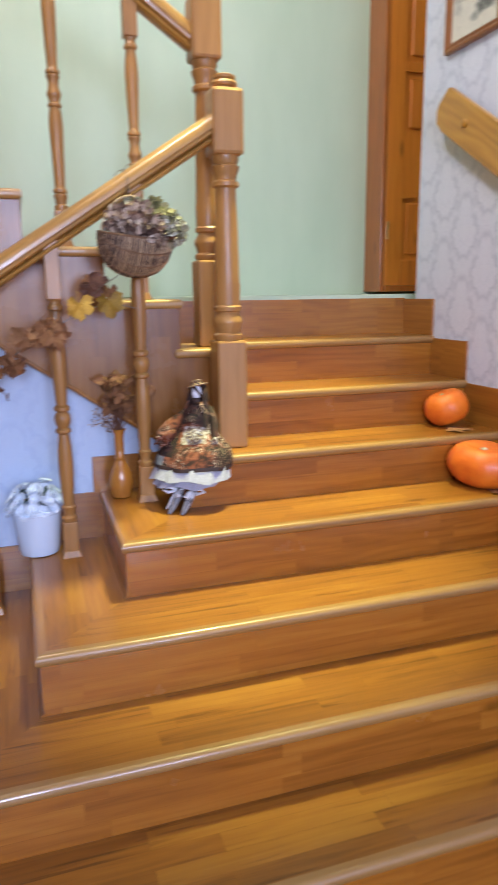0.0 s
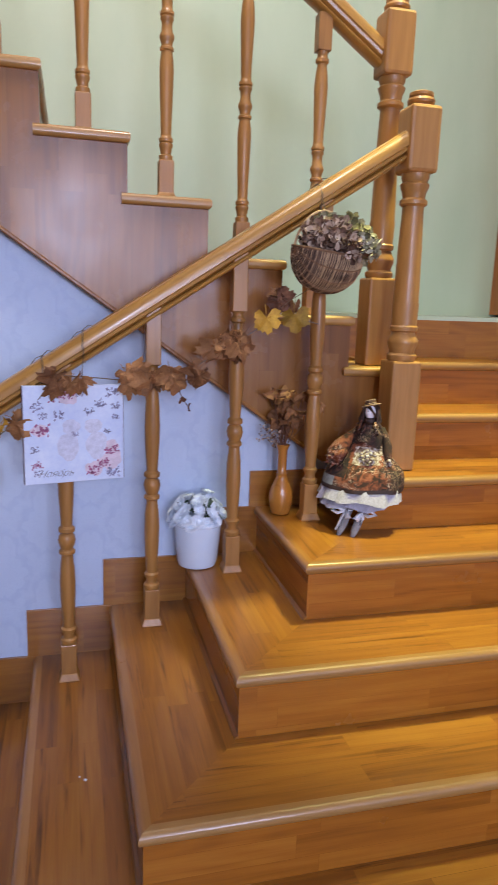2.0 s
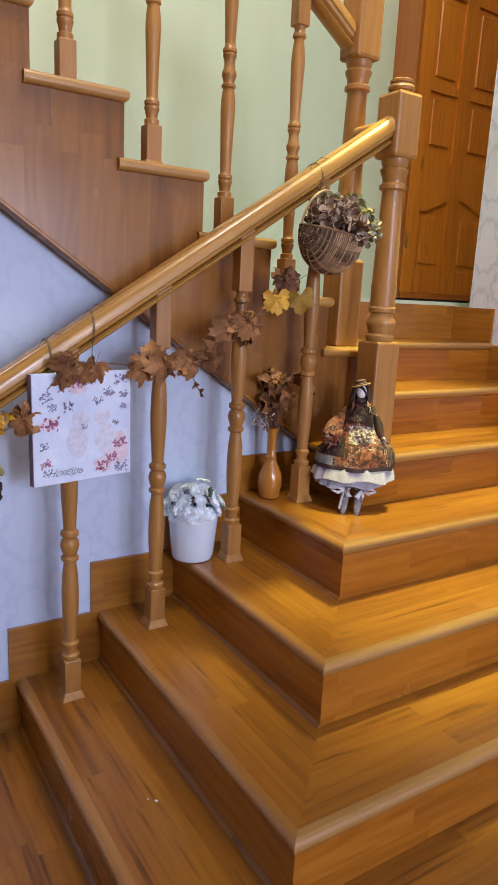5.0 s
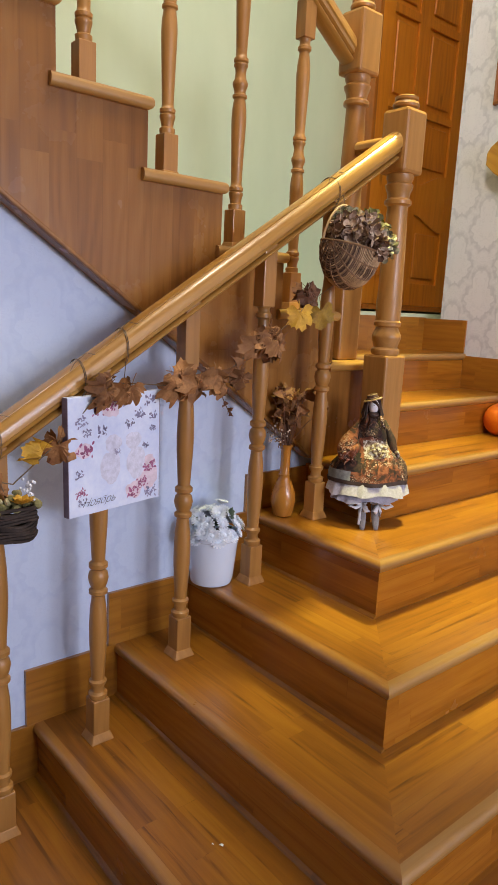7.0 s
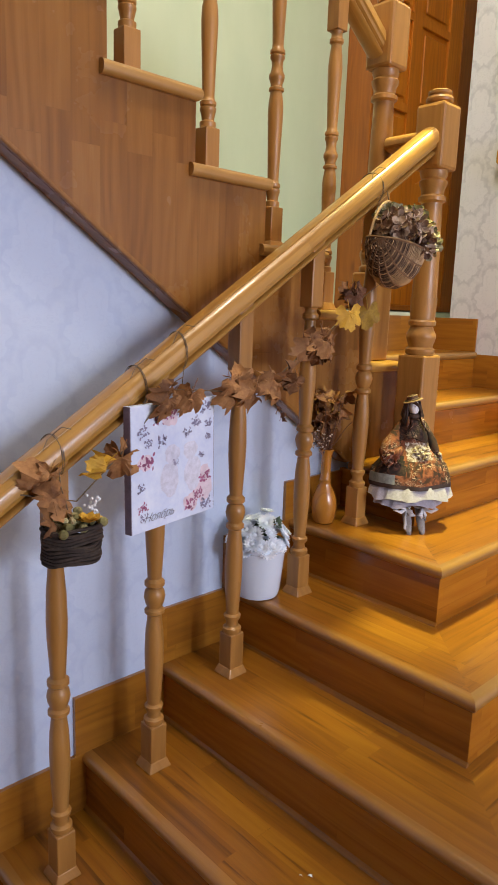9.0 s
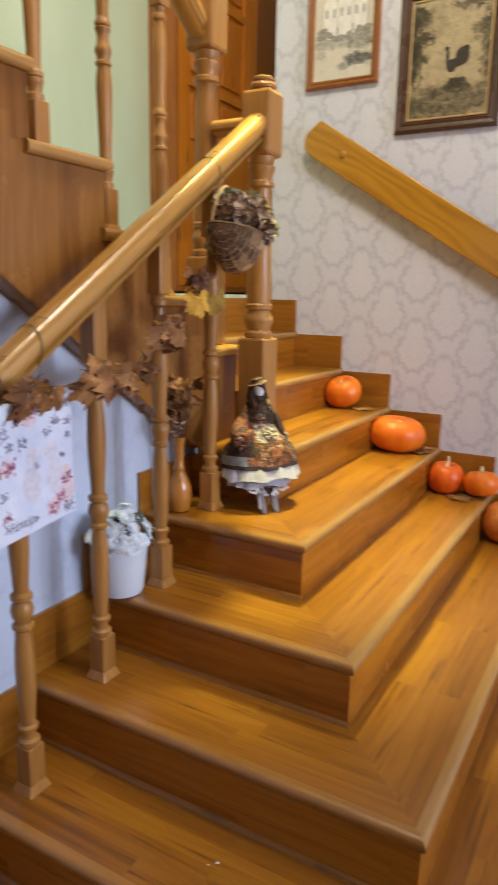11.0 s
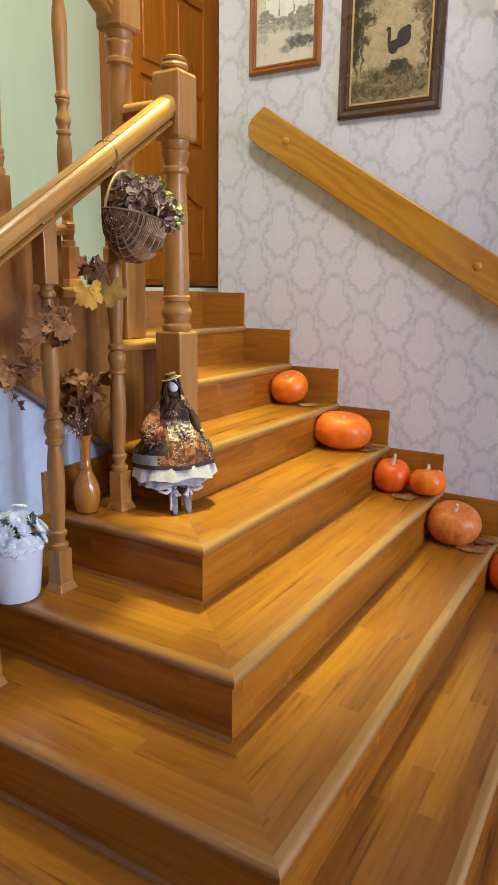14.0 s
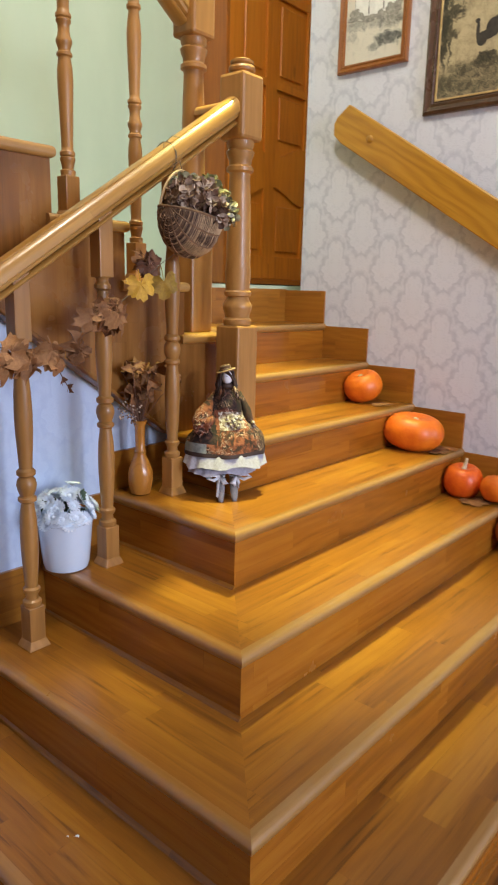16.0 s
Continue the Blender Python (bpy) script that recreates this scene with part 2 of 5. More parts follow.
def plaster(name, a, bcol, scale=3.0, rough=0.6, strength=0.2):
    m, nt, b = material(name, rough)
    o, x, y, z = coords(nt)
    broad = noise_tex(nt, vec(nt, maths(nt, "MULTIPLY", x, 2.0), y, maths(nt, "MULTIPLY", z, 0.7)), scale, 4.0)
    fine = noise_tex(nt, o, 180.0, 3.0)
    nt.links.new(mixed(nt, ramp(nt, broad, (0.3, (0, 0, 0)), (0.7, (1, 1, 1))), a, bcol), b.inputs["Base Color"])
    bump(nt, b, maths(nt, "ADD", fine, broad), strength, 0.0015)
    return m


green_paint = plaster("green_paint", (0.50, 0.61, 0.42), (0.56, 0.66, 0.47), 2.0, 0.5)
# Tan of the unseen walls, set dark so that they bounce little light.
low_bounce_paint = plaster("low_bounce_paint", (0.13, 0.09, 0.055), (0.17, 0.12, 0.08), 3.0, 0.6)
brown_paint = plaster("brown_paint", (0.20, 0.125, 0.09), (0.25, 0.165, 0.12), 3.0, 0.6)
white_paint = plaster("white_paint", (0.78, 0.78, 0.76), (0.72, 0.72, 0.71), 3.0, 0.6)


def simple(name, a, bcol, scale, rough=0.5, coat=0.0, strength=0.3, distance=0.002, metallic=0.0, vary=0.0):
    """A mottled material between two colours."""
    m, nt, b = material(name, rough, metallic, coat)
    o, *_ = coords(nt)
    n1 = noise_tex(nt, o, scale, 5.0, 0.6)
    n2 = noise_tex(nt, o, scale * 6, 3.0, 0.6)
    f = maths(nt, "ADD", maths(nt, "MULTIPLY", n1, 0.7), maths(nt, "MULTIPLY", n2, 0.3))
    col = mixed(nt, ramp(nt, f, (0.36, (0, 0, 0)), (0.64, (1, 1, 1))), a, bcol)
    if vary:
        info = nt.nodes.new("ShaderNodeObjectInfo")
        col = mixed(nt, maths(nt, "MULTIPLY", info.outputs["Random"], vary), col, tuple(c * 0.35 for c in a))
    nt.links.new(col, b.inputs["Base Color"])
    bump(nt, b, f, strength, distance)
    return m


def speckled(name, *stops, rough=0.75, scale=60.0):
    """Every loose piece of the mesh takes its own tone from the stops."""
    m, nt, b = material(name, rough)
    o, *_ = coords(nt)
    g = nt.nodes.new("ShaderNodeNewGeometry")
    n1 = noise_tex(nt, o, scale, 3.0)
    f = maths(nt, "ADD", g.outputs["Random Per Island"], maths(nt, "MULTIPLY", maths(nt, "SUBTRACT", n1, 0.5), 0.5), True)
    nt.links.new(ramp(nt, f, *stops), b.inputs["Base Color"])
    bump(nt, b, n1, 0.3, 0.002)
    return m


paper_blue = damask("paper_blue", (0.63, 0.745, 0.93), (0.47, 0.585, 0.81), "x", 0.1, contrast=0.75, cloud=0.9)
pumpkin_orange = simple("pumpkin_orange", (0.74, 0.13, 0.003), (0.86, 0.215, 0.006), 14, 0.42, 0.05, 0.2)
pumpkin_rust = simple("pumpkin_rust", (0.55, 0.125, 0.010), (0.74, 0.25, 0.045), 26, 0.42, 0.06, 0.25)
pumpkin_red = simple("pumpkin_red", (0.72, 0.095, 0.003), (0.86, 0.165, 0.005), 14, 0.40, 0.05, 0.2)
stem_mat = simple("stem_mat", (0.45, 0.33, 0.18), (0.70, 0.60, 0.42), 60, 0.8)
pot_white = simple("pot_white", (0.71, 0.835, 0.97), (0.76, 0.87, 0.98), 5, 0.22, 0.4, 0.02)
petal_white = simple("petal_white", (0.78, 0.86, 0.95), (0.86, 0.91, 0.97), 40, 0.7)
leaf_green = simple("leaf_green", (0.035, 0.07, 0.04), (0.08, 0.12, 0.07), 40, 0.7)
vase_wood = wood("vase_wood", "z", (0.34, 0.125, 0.016), (0.48, 0.19, 0.026), (0.56, 0.25, 0.04), stave=None, streak=0.3, rough=0.22, coat=0.6)
leaf_brown = simple("leaf_brown", (0.14, 0.054, 0.018), (0.36, 0.160, 0.050), 22, 0.75, 0, 0.5, vary=0.35)
leaf_tan = simple("leaf_tan", (0.24, 0.100, 0.032), (0.50, 0.245, 0.085), 22, 0.75, 0, 0.5, vary=0.35)
leaf_dark = simple("leaf_dark", (0.08, 0.032, 0.016), (0.21, 0.090, 0.042), 30, 0.75, 0, 0.5)
leaf_yellow = simple("leaf_yellow", (0.50, 0.26, 0.02), (0.70, 0.42, 0.04), 30, 0.7, 0, 0.4)
wicker = speckled("wicker", (0.0, (0.10, 0.05, 0.022)), (0.5, (0.24, 0.13, 0.06)), (1.0, (0.50, 0.34, 0.20)))
wicker_pale = simple("wicker_pale", (0.42, 0.26, 0.12), (0.58, 0.40, 0.21), 60, 0.5)
twig_dark = simple("twig_dark", (0.02, 0.013, 0.010), (0.055, 0.037, 0.027), 60, 0.8)
hydrangea = speckled("hydrangea", (0.0, (0.07, 0.035, 0.022)), (0.35, (0.23, 0.135, 0.085)), (0.7, (0.44, 0.31, 0.21)), (1.0, (0.70, 0.56, 0.42)))
hydrangea_pale = speckled("hydrangea_pale", (0.0, (0.08, 0.07, 0.035)), (0.35, (0.26, 0.24, 0.13)), (0.7, (0.50, 0.46, 0.32)), (1.0, (0.80, 0.76, 0.62)))
hydrangea_green = speckled("hydrangea_green", (0.0, (0.08, 0.075, 0.025)), (0.4, (0.22, 0.20, 0.07)), (0.75, (0.37, 0.33, 0.14)), (1.0, (0.58, 0.50, 0.28)))
wire_mat = simple("wire_mat", (0.10, 0.07, 0.04), (0.16, 0.11, 0.06), 60, 0.5)
brass = simple("brass", (0.75, 0.52, 0.20), (0.85, 0.62, 0.28), 40, 0.3, 0, 0.05, 0.001, 1.0)

# ---- mesh helpers ----


def empty(name, at=(0, 0, 0)):
    ob = new(name)
    ob.location = at
    return ob


def part(name, bm, mat, parent=None, label="", smooth=False):
    me = bpy.data.meshes.new(name)
    bm.normal_update()
    bm.to_mesh(me)
    bm.free()
    for p in me.polygons:
        p.use_smooth = smooth
    if smooth:
        me.set_sharp_from_angle(angle=radians(40))
    for m in mat if isinstance(mat, (list, tuple)) else [mat]:
        me.materials.append(m)
    ob = new(name, me)
    if parent is not None:
        ob.parent = parent
        if parent.parent is None:
            ob.matrix_parent_inverse = Matrix.Translation(parent.location).inverted()
    if label:
        tagged(ob, label)
    return ob


def sloped(ob, axis, slope):
    """Turns an object's own axes along a slope without moving its mesh, so that the grain follows it."""
    rot = Matrix.Rotation(math.atan(slope) * (-1 if axis == "Y" else 1), 4, axis)
    ob.data.transform(rot.inverted())
    ob.matrix_basis = rot
    return ob


def soft(bm, width, segments=2, edges=None, limit=30):
    if edges is None:
        bm.normal_update()
        edges = [e for e in bm.edges if len(e.link_faces) == 2 and e.calc_face_angle(0) > radians(limit)]
    if edges:
        bmesh.ops.bevel(bm, geom=edges, offset=width, segments=segments, profile=0.5, affect="EDGES", clamp_overlap=True)
    return bm


def box(x0, x1, y0, y1, z0, z1, bevel=0.0, bm=None, seg=2):
    own = bm is None
    bm = bm or bmesh.new()
    r = bmesh.ops.create_cube(bm, size=1, matrix=Matrix.Translation(((x0 + x1) / 2, (y0 + y1) / 2, (z0 + z1) / 2)) @ Matrix.Diagonal((x1 - x0, y1 - y0, z1 - z0, 1)))
    if bevel:
        es = list({e for v in r["verts"] for e in v.link_edges})
        bmesh.ops.bevel(bm, geom=es, offset=bevel, segments=seg, profile=0.5, affect="EDGES", clamp_overlap=True)
    return bm


def prism(points, depth, m=None, bm=None):
    """A flat outline in x and y raised by depth along z, then moved by m."""
    bm = bm or bmesh.new()
    m = m or Matrix()
    a = [bm.verts.new(m @ Vector((x, y, 0))) for x, y in points]
    b = [bm.verts.new(m @ Vector((x, y, depth))) for x, y in points]
    n = len(points)
    bm.faces.new(a[::-1])
    bm.faces.new(b)
    for i in range(n):
        bm.faces.new((a[i], a[(i + 1) % n], b[(i + 1) % n], b[i]))
    bmesh.ops.recalc_face_normals(bm, faces=bm.faces)
    return bm


XZ = Matrix(((1, 0, 0, 0), (0, 0, 1, 0), (0, 1, 0, 0), (0, 0, 0, 1)))  # outline (x, z), depth along y
YZ = Matrix(((0, 0, 1, 0), (1, 0, 0, 0), (0, 1, 0, 0), (0, 0, 0, 1)))  # outline (y, z), depth along x


def lathe(profile, seg=20, at=(0, 0, 0), bm=None):
    bm = bm or bmesh.new()
    rings = []
    for r, z in profile:
        rings.append([bm.verts.new((at[0] + r * math.cos(2 * math.pi * i / seg), at[1] + r * math.sin(2 * math.pi * i / seg), at[2] + z)) for i in range(seg)])
    for a, b in zip(rings, rings[1:]):
        for i in range(seg):
            bm.faces.new((a[i], a[(i + 1) % seg], b[(i + 1) % seg], b[i]))
    bm.faces.new(rings[0][::-1])
    bm.faces.new(rings[-1])
    return bm


def tube(points, radius, seg=6, bm=None, closed=False):
    bm = bm or bmesh.new()
    pts = [Vector(p) for p in points]
    rings = []
    n = len(pts)
    for i, p in enumerate(pts):
        d = (pts[(i + 1) % n] - pts[i - 1]) if closed else (pts[min(i + 1, n - 1)] - pts[max(i - 1, 0)])
        q = d.to_track_quat("Z", "Y")
        r = radius(i / max(1, n - 1)) if callable(radius) else radius
        rings.append([bm.verts.new(p + q @ Vector((r * math.cos(2 * math.pi * k / seg), r * math.sin(2 * math.pi * k / seg), 0))) for k in range(seg)])
    pairs = list(zip(rings, rings[1:])) + ([(rings[-1], rings[0])] if closed else [])
    for a, b in pairs:
        for k in range(seg):
            bm.faces.new((a[k], a[(k + 1) % seg], b[(k + 1) % seg], b[k]))
    if not closed:
        bm.faces.new(rings[0][::-1])
        bm.faces.new(rings[-1])
    return bm


def ball(bm, at, r, sx=1, sy=1, sz=1, u=10, v=7, turn=None):
    m = Matrix.Translation(at) @ (turn or Matrix()) @ Matrix.Diagonal((sx, sy, sz, 1))
    bmesh.ops.create_uvsphere(bm, u_segments=u, v_segments=v, radius=r, matrix=m)
    return bm


# ---- plan ----
R, G = 0.178, 0.27
XA, YA = 0.602, 2.226  # corner of the fifth step
XW = 2.19  # papered side wall
YB = 2.84  # papered wall under the upper flight
YG = 4.2  # green wall


def sx(k):
    return XA + G * (k - 5)


def sy(k):
    return YA + G * (k - 5)


def setting(ob, label, category):
    return tagged(ob, label, category, kind="structure")


# ---- shell ----
setting(part("floor", box(-4.2, XW, -3.4, YB, -0.12, 0.0), wood_floor), "honey-coloured lacquered wooden strip floor of the hall", "floor")
setting(part("wall_east", prism([(-3.4, 0), (3.213, 0), (3.213, 5.2), (-3.4, 5.2)], 0.14, Matrix.Translation((XW, 0, 0)) @ YZ), paper_white), "side wall papered in pale grey-white damask", "wall")
setting(part("wall_north", box(-4.2, 3.9, YG, YG + 0.14, 0.9, 5.2), green_paint), "pale green painted wall behind the upper flight", "wall")
setting(part("wall_under_stairs", prism([(-4.2, 0), (0.93, 0), (0.93, 1.05), (-4.2, 1.70 + 0.692 * 4.2)], 0.12, Matrix.Translation((0, YB, 0)) @ XZ), paper_blue), "pale blue embossed wallpaper under the upper flight", "wall")
west = part("wall_west", box(-4.34, -4.2, -3.4, YG, 0.0, 5.2), low_bounce_paint)
setting(west, "plain unseen tan wall across the hall, darkened to cut bounce", "wall")
bm = bmesh.new()
for x0, x1, z0, z1 in ((-4.2, XW, 0.0, 1.05), (-4.2, -0.6, 2.65, 5.2), (0.4, XW, 2.65, 5.2), (-0.6, 0.4, 3.1, 5.2), (-4.2, -0.6, 1.05, 2.65), (-0.6, 0.4, 1.05, 1.9), (0.4, 0.7, 1.05, 2.65), (1.8, XW, 1.05, 2.65)):
    box(x0, x1, -3.54, -3.4, z0, z1, 0, bm)
setting(part("wall_south", bm, low_bounce_paint), "plain unseen tan wall with two window openings, darkened to cut bounce", "wall")
setting(part("wall_landing", box(3.9, 4.04, 3.0, YG, 1.2, 5.2), white_paint), "plain wall at the end of the landing", "wall")
setting(part("wall_landing_return", box(XW + 0.14, 3.9, 3.073, 3.213, 1.2, 5.2), white_paint), "plain wall beside the landing", "wall")
setting(part("ceiling", box(-4.3, 4.0, -3.5, YG + 0.1, 5.2, 5.3), white_paint), "plain white ceiling high over the stairs", "ceiling")

# Unseen slab, added to keep the overhead lamp off the front steps.
setting(part("upper_floor", box(-4.2, XW, -3.4, 1.9, 3.3, 3.6), white_paint), "unseen white slab added over the hall to shade the lower steps", "ceiling")
trim = setting(empty("wall_trim", (XW, 1.9, 2.7)), "white moulding with a brown board above it on the damask wall", "moulding")
part("moulding", box(XW - 0.07, XW, -1.0, 1.9, 2.675, 2.757, 0.004), white_paint, trim)
part("board", box(XW - 0.05, XW, -1.0, 1.895, 2.757, 3.3, 0.003), brown_paint, trim, "dull brown painted board")
for y in (1.775, 1.30, 0.825):
    part("batten", box(XW - 0.066, XW - 0.05, y, y + 0.065, 2.757, 3.3, 0.003), white_paint, trim, "white batten")

# ---- lower stairs ----
stairs = tagged(empty("lower_staircase", (XA, YA, 0)), "honey oak stairs with mitred corner treads and rounded nosings", "staircase")
TH, LAP, NW = 0.034, 0.012, 0.031


def rounded_nose(bm, test, width=0.016):
    es = [e for e in bm.edges if all(test(v.co) for v in e.verts) and abs(e.verts[0].co.z - e.verts[1].co.z) < 1e-5]
    return soft(bm, width, 8, es)


for k in range(1, 6):
    x0, y0, z = sx(k), sy(k), k * R
    x1, y1 = sx(k + 1) + 0.03, sy(k + 1) + 0.03
    low = Matrix.Translation((0, 0, z - TH))
    xn, yn = x0 + NW, y0 + NW
    part("tread", prism([(xn, yn), (XW, yn), (XW, y1), (x1, y1)], TH, low), wood_tread_x, stairs)
    part("tread", prism([(xn, yn), (x1, y1), (x1, YB), (xn, YB)], TH, low), wood_tread_y, stairs)
    b = prism([(x0, y0), (XW, y0), (XW, yn), (xn, yn)], TH, low)
    part("nosing", rounded_nose(b, lambda c: abs(c.y - y0) < 1e-5), wood_edge_x, stairs)
    b = prism([(x0, y0), (xn, yn), (xn, YB), (x0, YB)], TH, low)
    part("nosing", rounded_nose(b, lambda c: abs(c.x - x0) < 1e-5), wood_edge_y, stairs)
    xr, yr, foot_z = x0 + LAP, y0 + LAP, Matrix.Translation((0, 0, z - R))
    part("riser", prism([(xr, yr), (XW, yr), (XW, yr + 0.018), (xr + 0.018, yr + 0.018)], R - TH, foot_z), wood_riser_x, stairs)
    if k > 1:
        cove = [(x0 + LAP + 0.001, z - R), (x0 + LAP - 0.011, z - R), (x0 + LAP - 0.0075, z - R + 0.006), (x0 + LAP + 0.001, z - R + 0.011)]
        part("cove_strip", prism(cove, y0 + LAP - 0.003 - YB, Matrix.Translation((0, YB, 0)) @ XZ), wood_tread_y, stairs)
    part("riser", prism([(xr, yr), (xr + 0.018, yr + 0.018), (xr + 0.018, YB), (xr, YB)], R - TH, foot_z), wood_riser_y, stairs)
# sixth step ends beside the newel
z = 6 * R
b = prism([(sx(6), sy(6) + NW), (XW, sy(6) + NW), (XW, sy(7) + 0.03), (sx(6), sy(7) + 0.03)], TH, Matrix.Translation((0, 0, z - TH)))
part("tread", rounded_nose(b, lambda c: c.x < sx(6) + 1e-5), wood_tread_x, stairs)
b = prism([(sx(6), sy(6)), (XW, sy(6)), (XW, sy(6) + NW), (sx(6), sy(6) + NW)], TH, Matrix.Translation((0, 0, z - TH)))
part("nosing", rounded_nose(b, lambda c: c.y < sy(6) + 1e-5 or c.x < sx(6) + 1e-5), wood_edge_x, stairs)
part("riser", box(sx(6) + LAP, XW, sy(6) + LAP, sy(6) + LAP + 0.018, z - R, z - TH), wood_riser_x, stairs)
part("riser", box(sx(6) + LAP, sx(6) + LAP + 0.018, sy(6) + LAP + 0.018, YB, z - R, z - TH), wood_riser_y, stairs)
for k, x0 in ((7, 1.13), (8, 1.13)):
    z = k * R
    part("tread", box(x0, XW, sy(k) + NW, sy(k + 1) + 0.03, z - TH, z), wood_tread_x, stairs)
    b = prism([(x0, sy(k)), (XW, sy(k)), (XW, sy(k) + NW), (x0, sy(k) + NW)], TH, Matrix.Translation((0, 0, z - TH)))
    part("nosing", rounded_nose(b, lambda c: c.y < sy(k) + 1e-5), wood_edge_x, stairs)
    part("riser", box(x0, XW, sy(k) + LAP, sy(k) + LAP + 0.018, z - R, z - TH), wood_riser_x, stairs)
part("riser", box(0.95, XW, sy(9), sy(9) + 0.018, 8 * R - 0.03, 1.594), wood_skirt_x, stairs)
part("landing", box(0.93, 3.9, sy(9) + 0.018, YG, 1.40, 1.612), green_paint, stairs, "pale green landing behind the last riser")

# stepped skirting along the two papered walls
skirt_e = setting(empty("skirting_east", (XW, YA, 0)), "stepped oak skirting boards along the damask wall", "skirting")
for k in range(1, 9):
    y1 = min(sy(k + 1) + 0.012, 3.213)
    part("board", box(XW - 0.009, XW, sy(k) + 0.013, y1 if k < 8 else 3.307, k * R, k * R + 0.166, 0.001), wood_skirt_y, skirt_e)
skirt_n = setting(empty("skirting_north", (XA, YB, 0)), "stepped oak skirting boards along the blue wall", "skirting")
for k in range(0, 6):
    part("board", box(sx(k) - 0.02 if k else -4.2, min(sx(k + 1) + 0.025, 0.88), YB - 0.012, YB, k * R, k * R + (0.1775 if k < 5 else 0.137), 0.0005), wood_skirt_x, skirt_n)

# ---- upper stairs ----
upper = tagged(empty("upper_staircase", (0.9, 2.9, 8 * R)), "oak upper flight with open treads and stave-built side panel", "staircase")
YU = 2.765


def ux(k):
    return 0.937 - 0.267 * (k - 9)


def uz(k):
    return 1.607 + 0.184 * (k - 9) if k > 8 else k * R


for k in range(9, 22):
    z = uz(k)
    b = prism([(ux(k) - 0.296, YU), (ux(k), YU), (ux(k), YG), (ux(k) - 0.296, YG)], TH, Matrix.Translation((0, 0, z - TH)))
    part("tread", rounded_nose(b, lambda c: c.y < YU + 1e-5 or c.x > ux(k) - 1e-5, 0.014), wood_nose_x, upper)
    part("riser", box(ux(k) - 0.034, ux(k) - 0.019, YU + 0.03, YG, uz(k - 1), z - TH), wood_panel_z, upper)
b = prism([(0.905, YU), (1.15, YU), (1.15, sy(8) + 0.04), (0.905, sy(8) + 0.04)], TH, Matrix.Translation((0, 0, 8 * R - TH)))
part("tread", rounded_nose(b, lambda c: c.y < YU + 1e-5 or c.x < 0.906, 0.014), wood_nose_x, upper)


def under(x):
    return 1.653 - 0.692 * x


pts = [(1.13, 6 * R), (1.13, 8 * R - TH)]
for k in range(8, 21):
    pts += [(ux(k + 1) - 0.009, uz(k) - TH), (ux(k + 1) - 0.009, uz(k + 1) - TH)]
pts += [(ux(21) - 0.28, uz(21) - TH), (ux(21) - 0.28, under(ux(21) - 0.28)), (0.845, 6 * R)]
part("side_panel", prism(pts, 0.05, Matrix.Translation((0, YU + 0.02, 0)) @ XZ), wood_panel_z, upper)
xa, xb = -2.3, 0.84
part("edge_moulding", soft(prism([(xa, under(xa)), (xb, under(xb)), (xb, under(xb) + 0.016), (xa, under(xa) + 0.016)], 0.014, Matrix.Translation((0, YU + 0.007, 0)) @ XZ), 0.004), wood_panel_z, upper)

# ---- balusters and newels ----
LOWER = ((0.0235, 0.128), (0.0272, 0.137), (0.0272, 0.146), (0.019, 0.152), (0.0175, 0.165), (0.0242, 0.176), (0.0252, 0.184), (0.0185, 0.19), (0.0195, 0.2112), (0.0225, 0.2535), (0.025, 0.3064), (0.0255, 0.3487), (0.0235, 0.4016), (0.0195, 0.4333), (0.0185, 0.446), (0.0262, 0.4526),
         (0.0262, 0.4613), (0.0195, 0.4679), (0.0255, 0.4832), (0.0285, 0.4985), (0.0255, 0.5138), (0.0185, 0.5225), (0.0265, 0.5291), (0.0265, 0.54), (0.0185, 0.5477), (0.0205, 0.586), (0.0245, 0.6517), (0.0255, 0.6955), (0.0235, 0.7612), (0.019, 0.816), (0.0165, 0.8489), (0.0165, 0.862),
         (0.0245, 0.8683), (0.0245, 0.8788), (0.0185, 0.8852), (0.0175, 0.8936), (0.0225, 0.902))
UPPER = ((0.0235, 0.128), (0.0225, 0.132), (0.0235, 0.138), (0.0235, 0.146), (0.0175, 0.150), (0.0185, 0.158), (0.0215, 0.172), (0.0235, 0.176), (0.0235, 0.184), (0.0195, 0.187), (0.0235, 0.191), (0.024, 0.200), (0.0185, 0.206), (0.0178, 0.215), (0.0195, 0.27), (0.0215, 0.33), (0.0235, 0.385), (0.0242, 0.41), (0.0228, 0.44), (0.0195, 0.463),
         (0.0185, 0.47), (0.0236, 0.474), (0.0236, 0.481), (0.019, 0.485), (0.0185, 0.493), (0.0215, 0.502), (0.0245, 0.510), (0.0245, 0.518), (0.0195, 0.528), (0.0172, 0.545), (0.0185, 0.56), (0.0222, 0.566), (0.0228, 0.572), (0.0195, 0.576), (0.0235, 0.580), (0.0235, 0.588), (0.0185, 0.594), (0.0175, 0.605), (0.0195, 0.66), (0.022, 0.72),
         (0.024, 0.775), (0.024, 0.79), (0.0215, 0.825), (0.0175, 0.852), (0.0172, 0.86), (0.0235, 0.866), (0.0235, 0.875), (0.019, 0.88), (0.018, 0.892), (0.0225, 0.905))


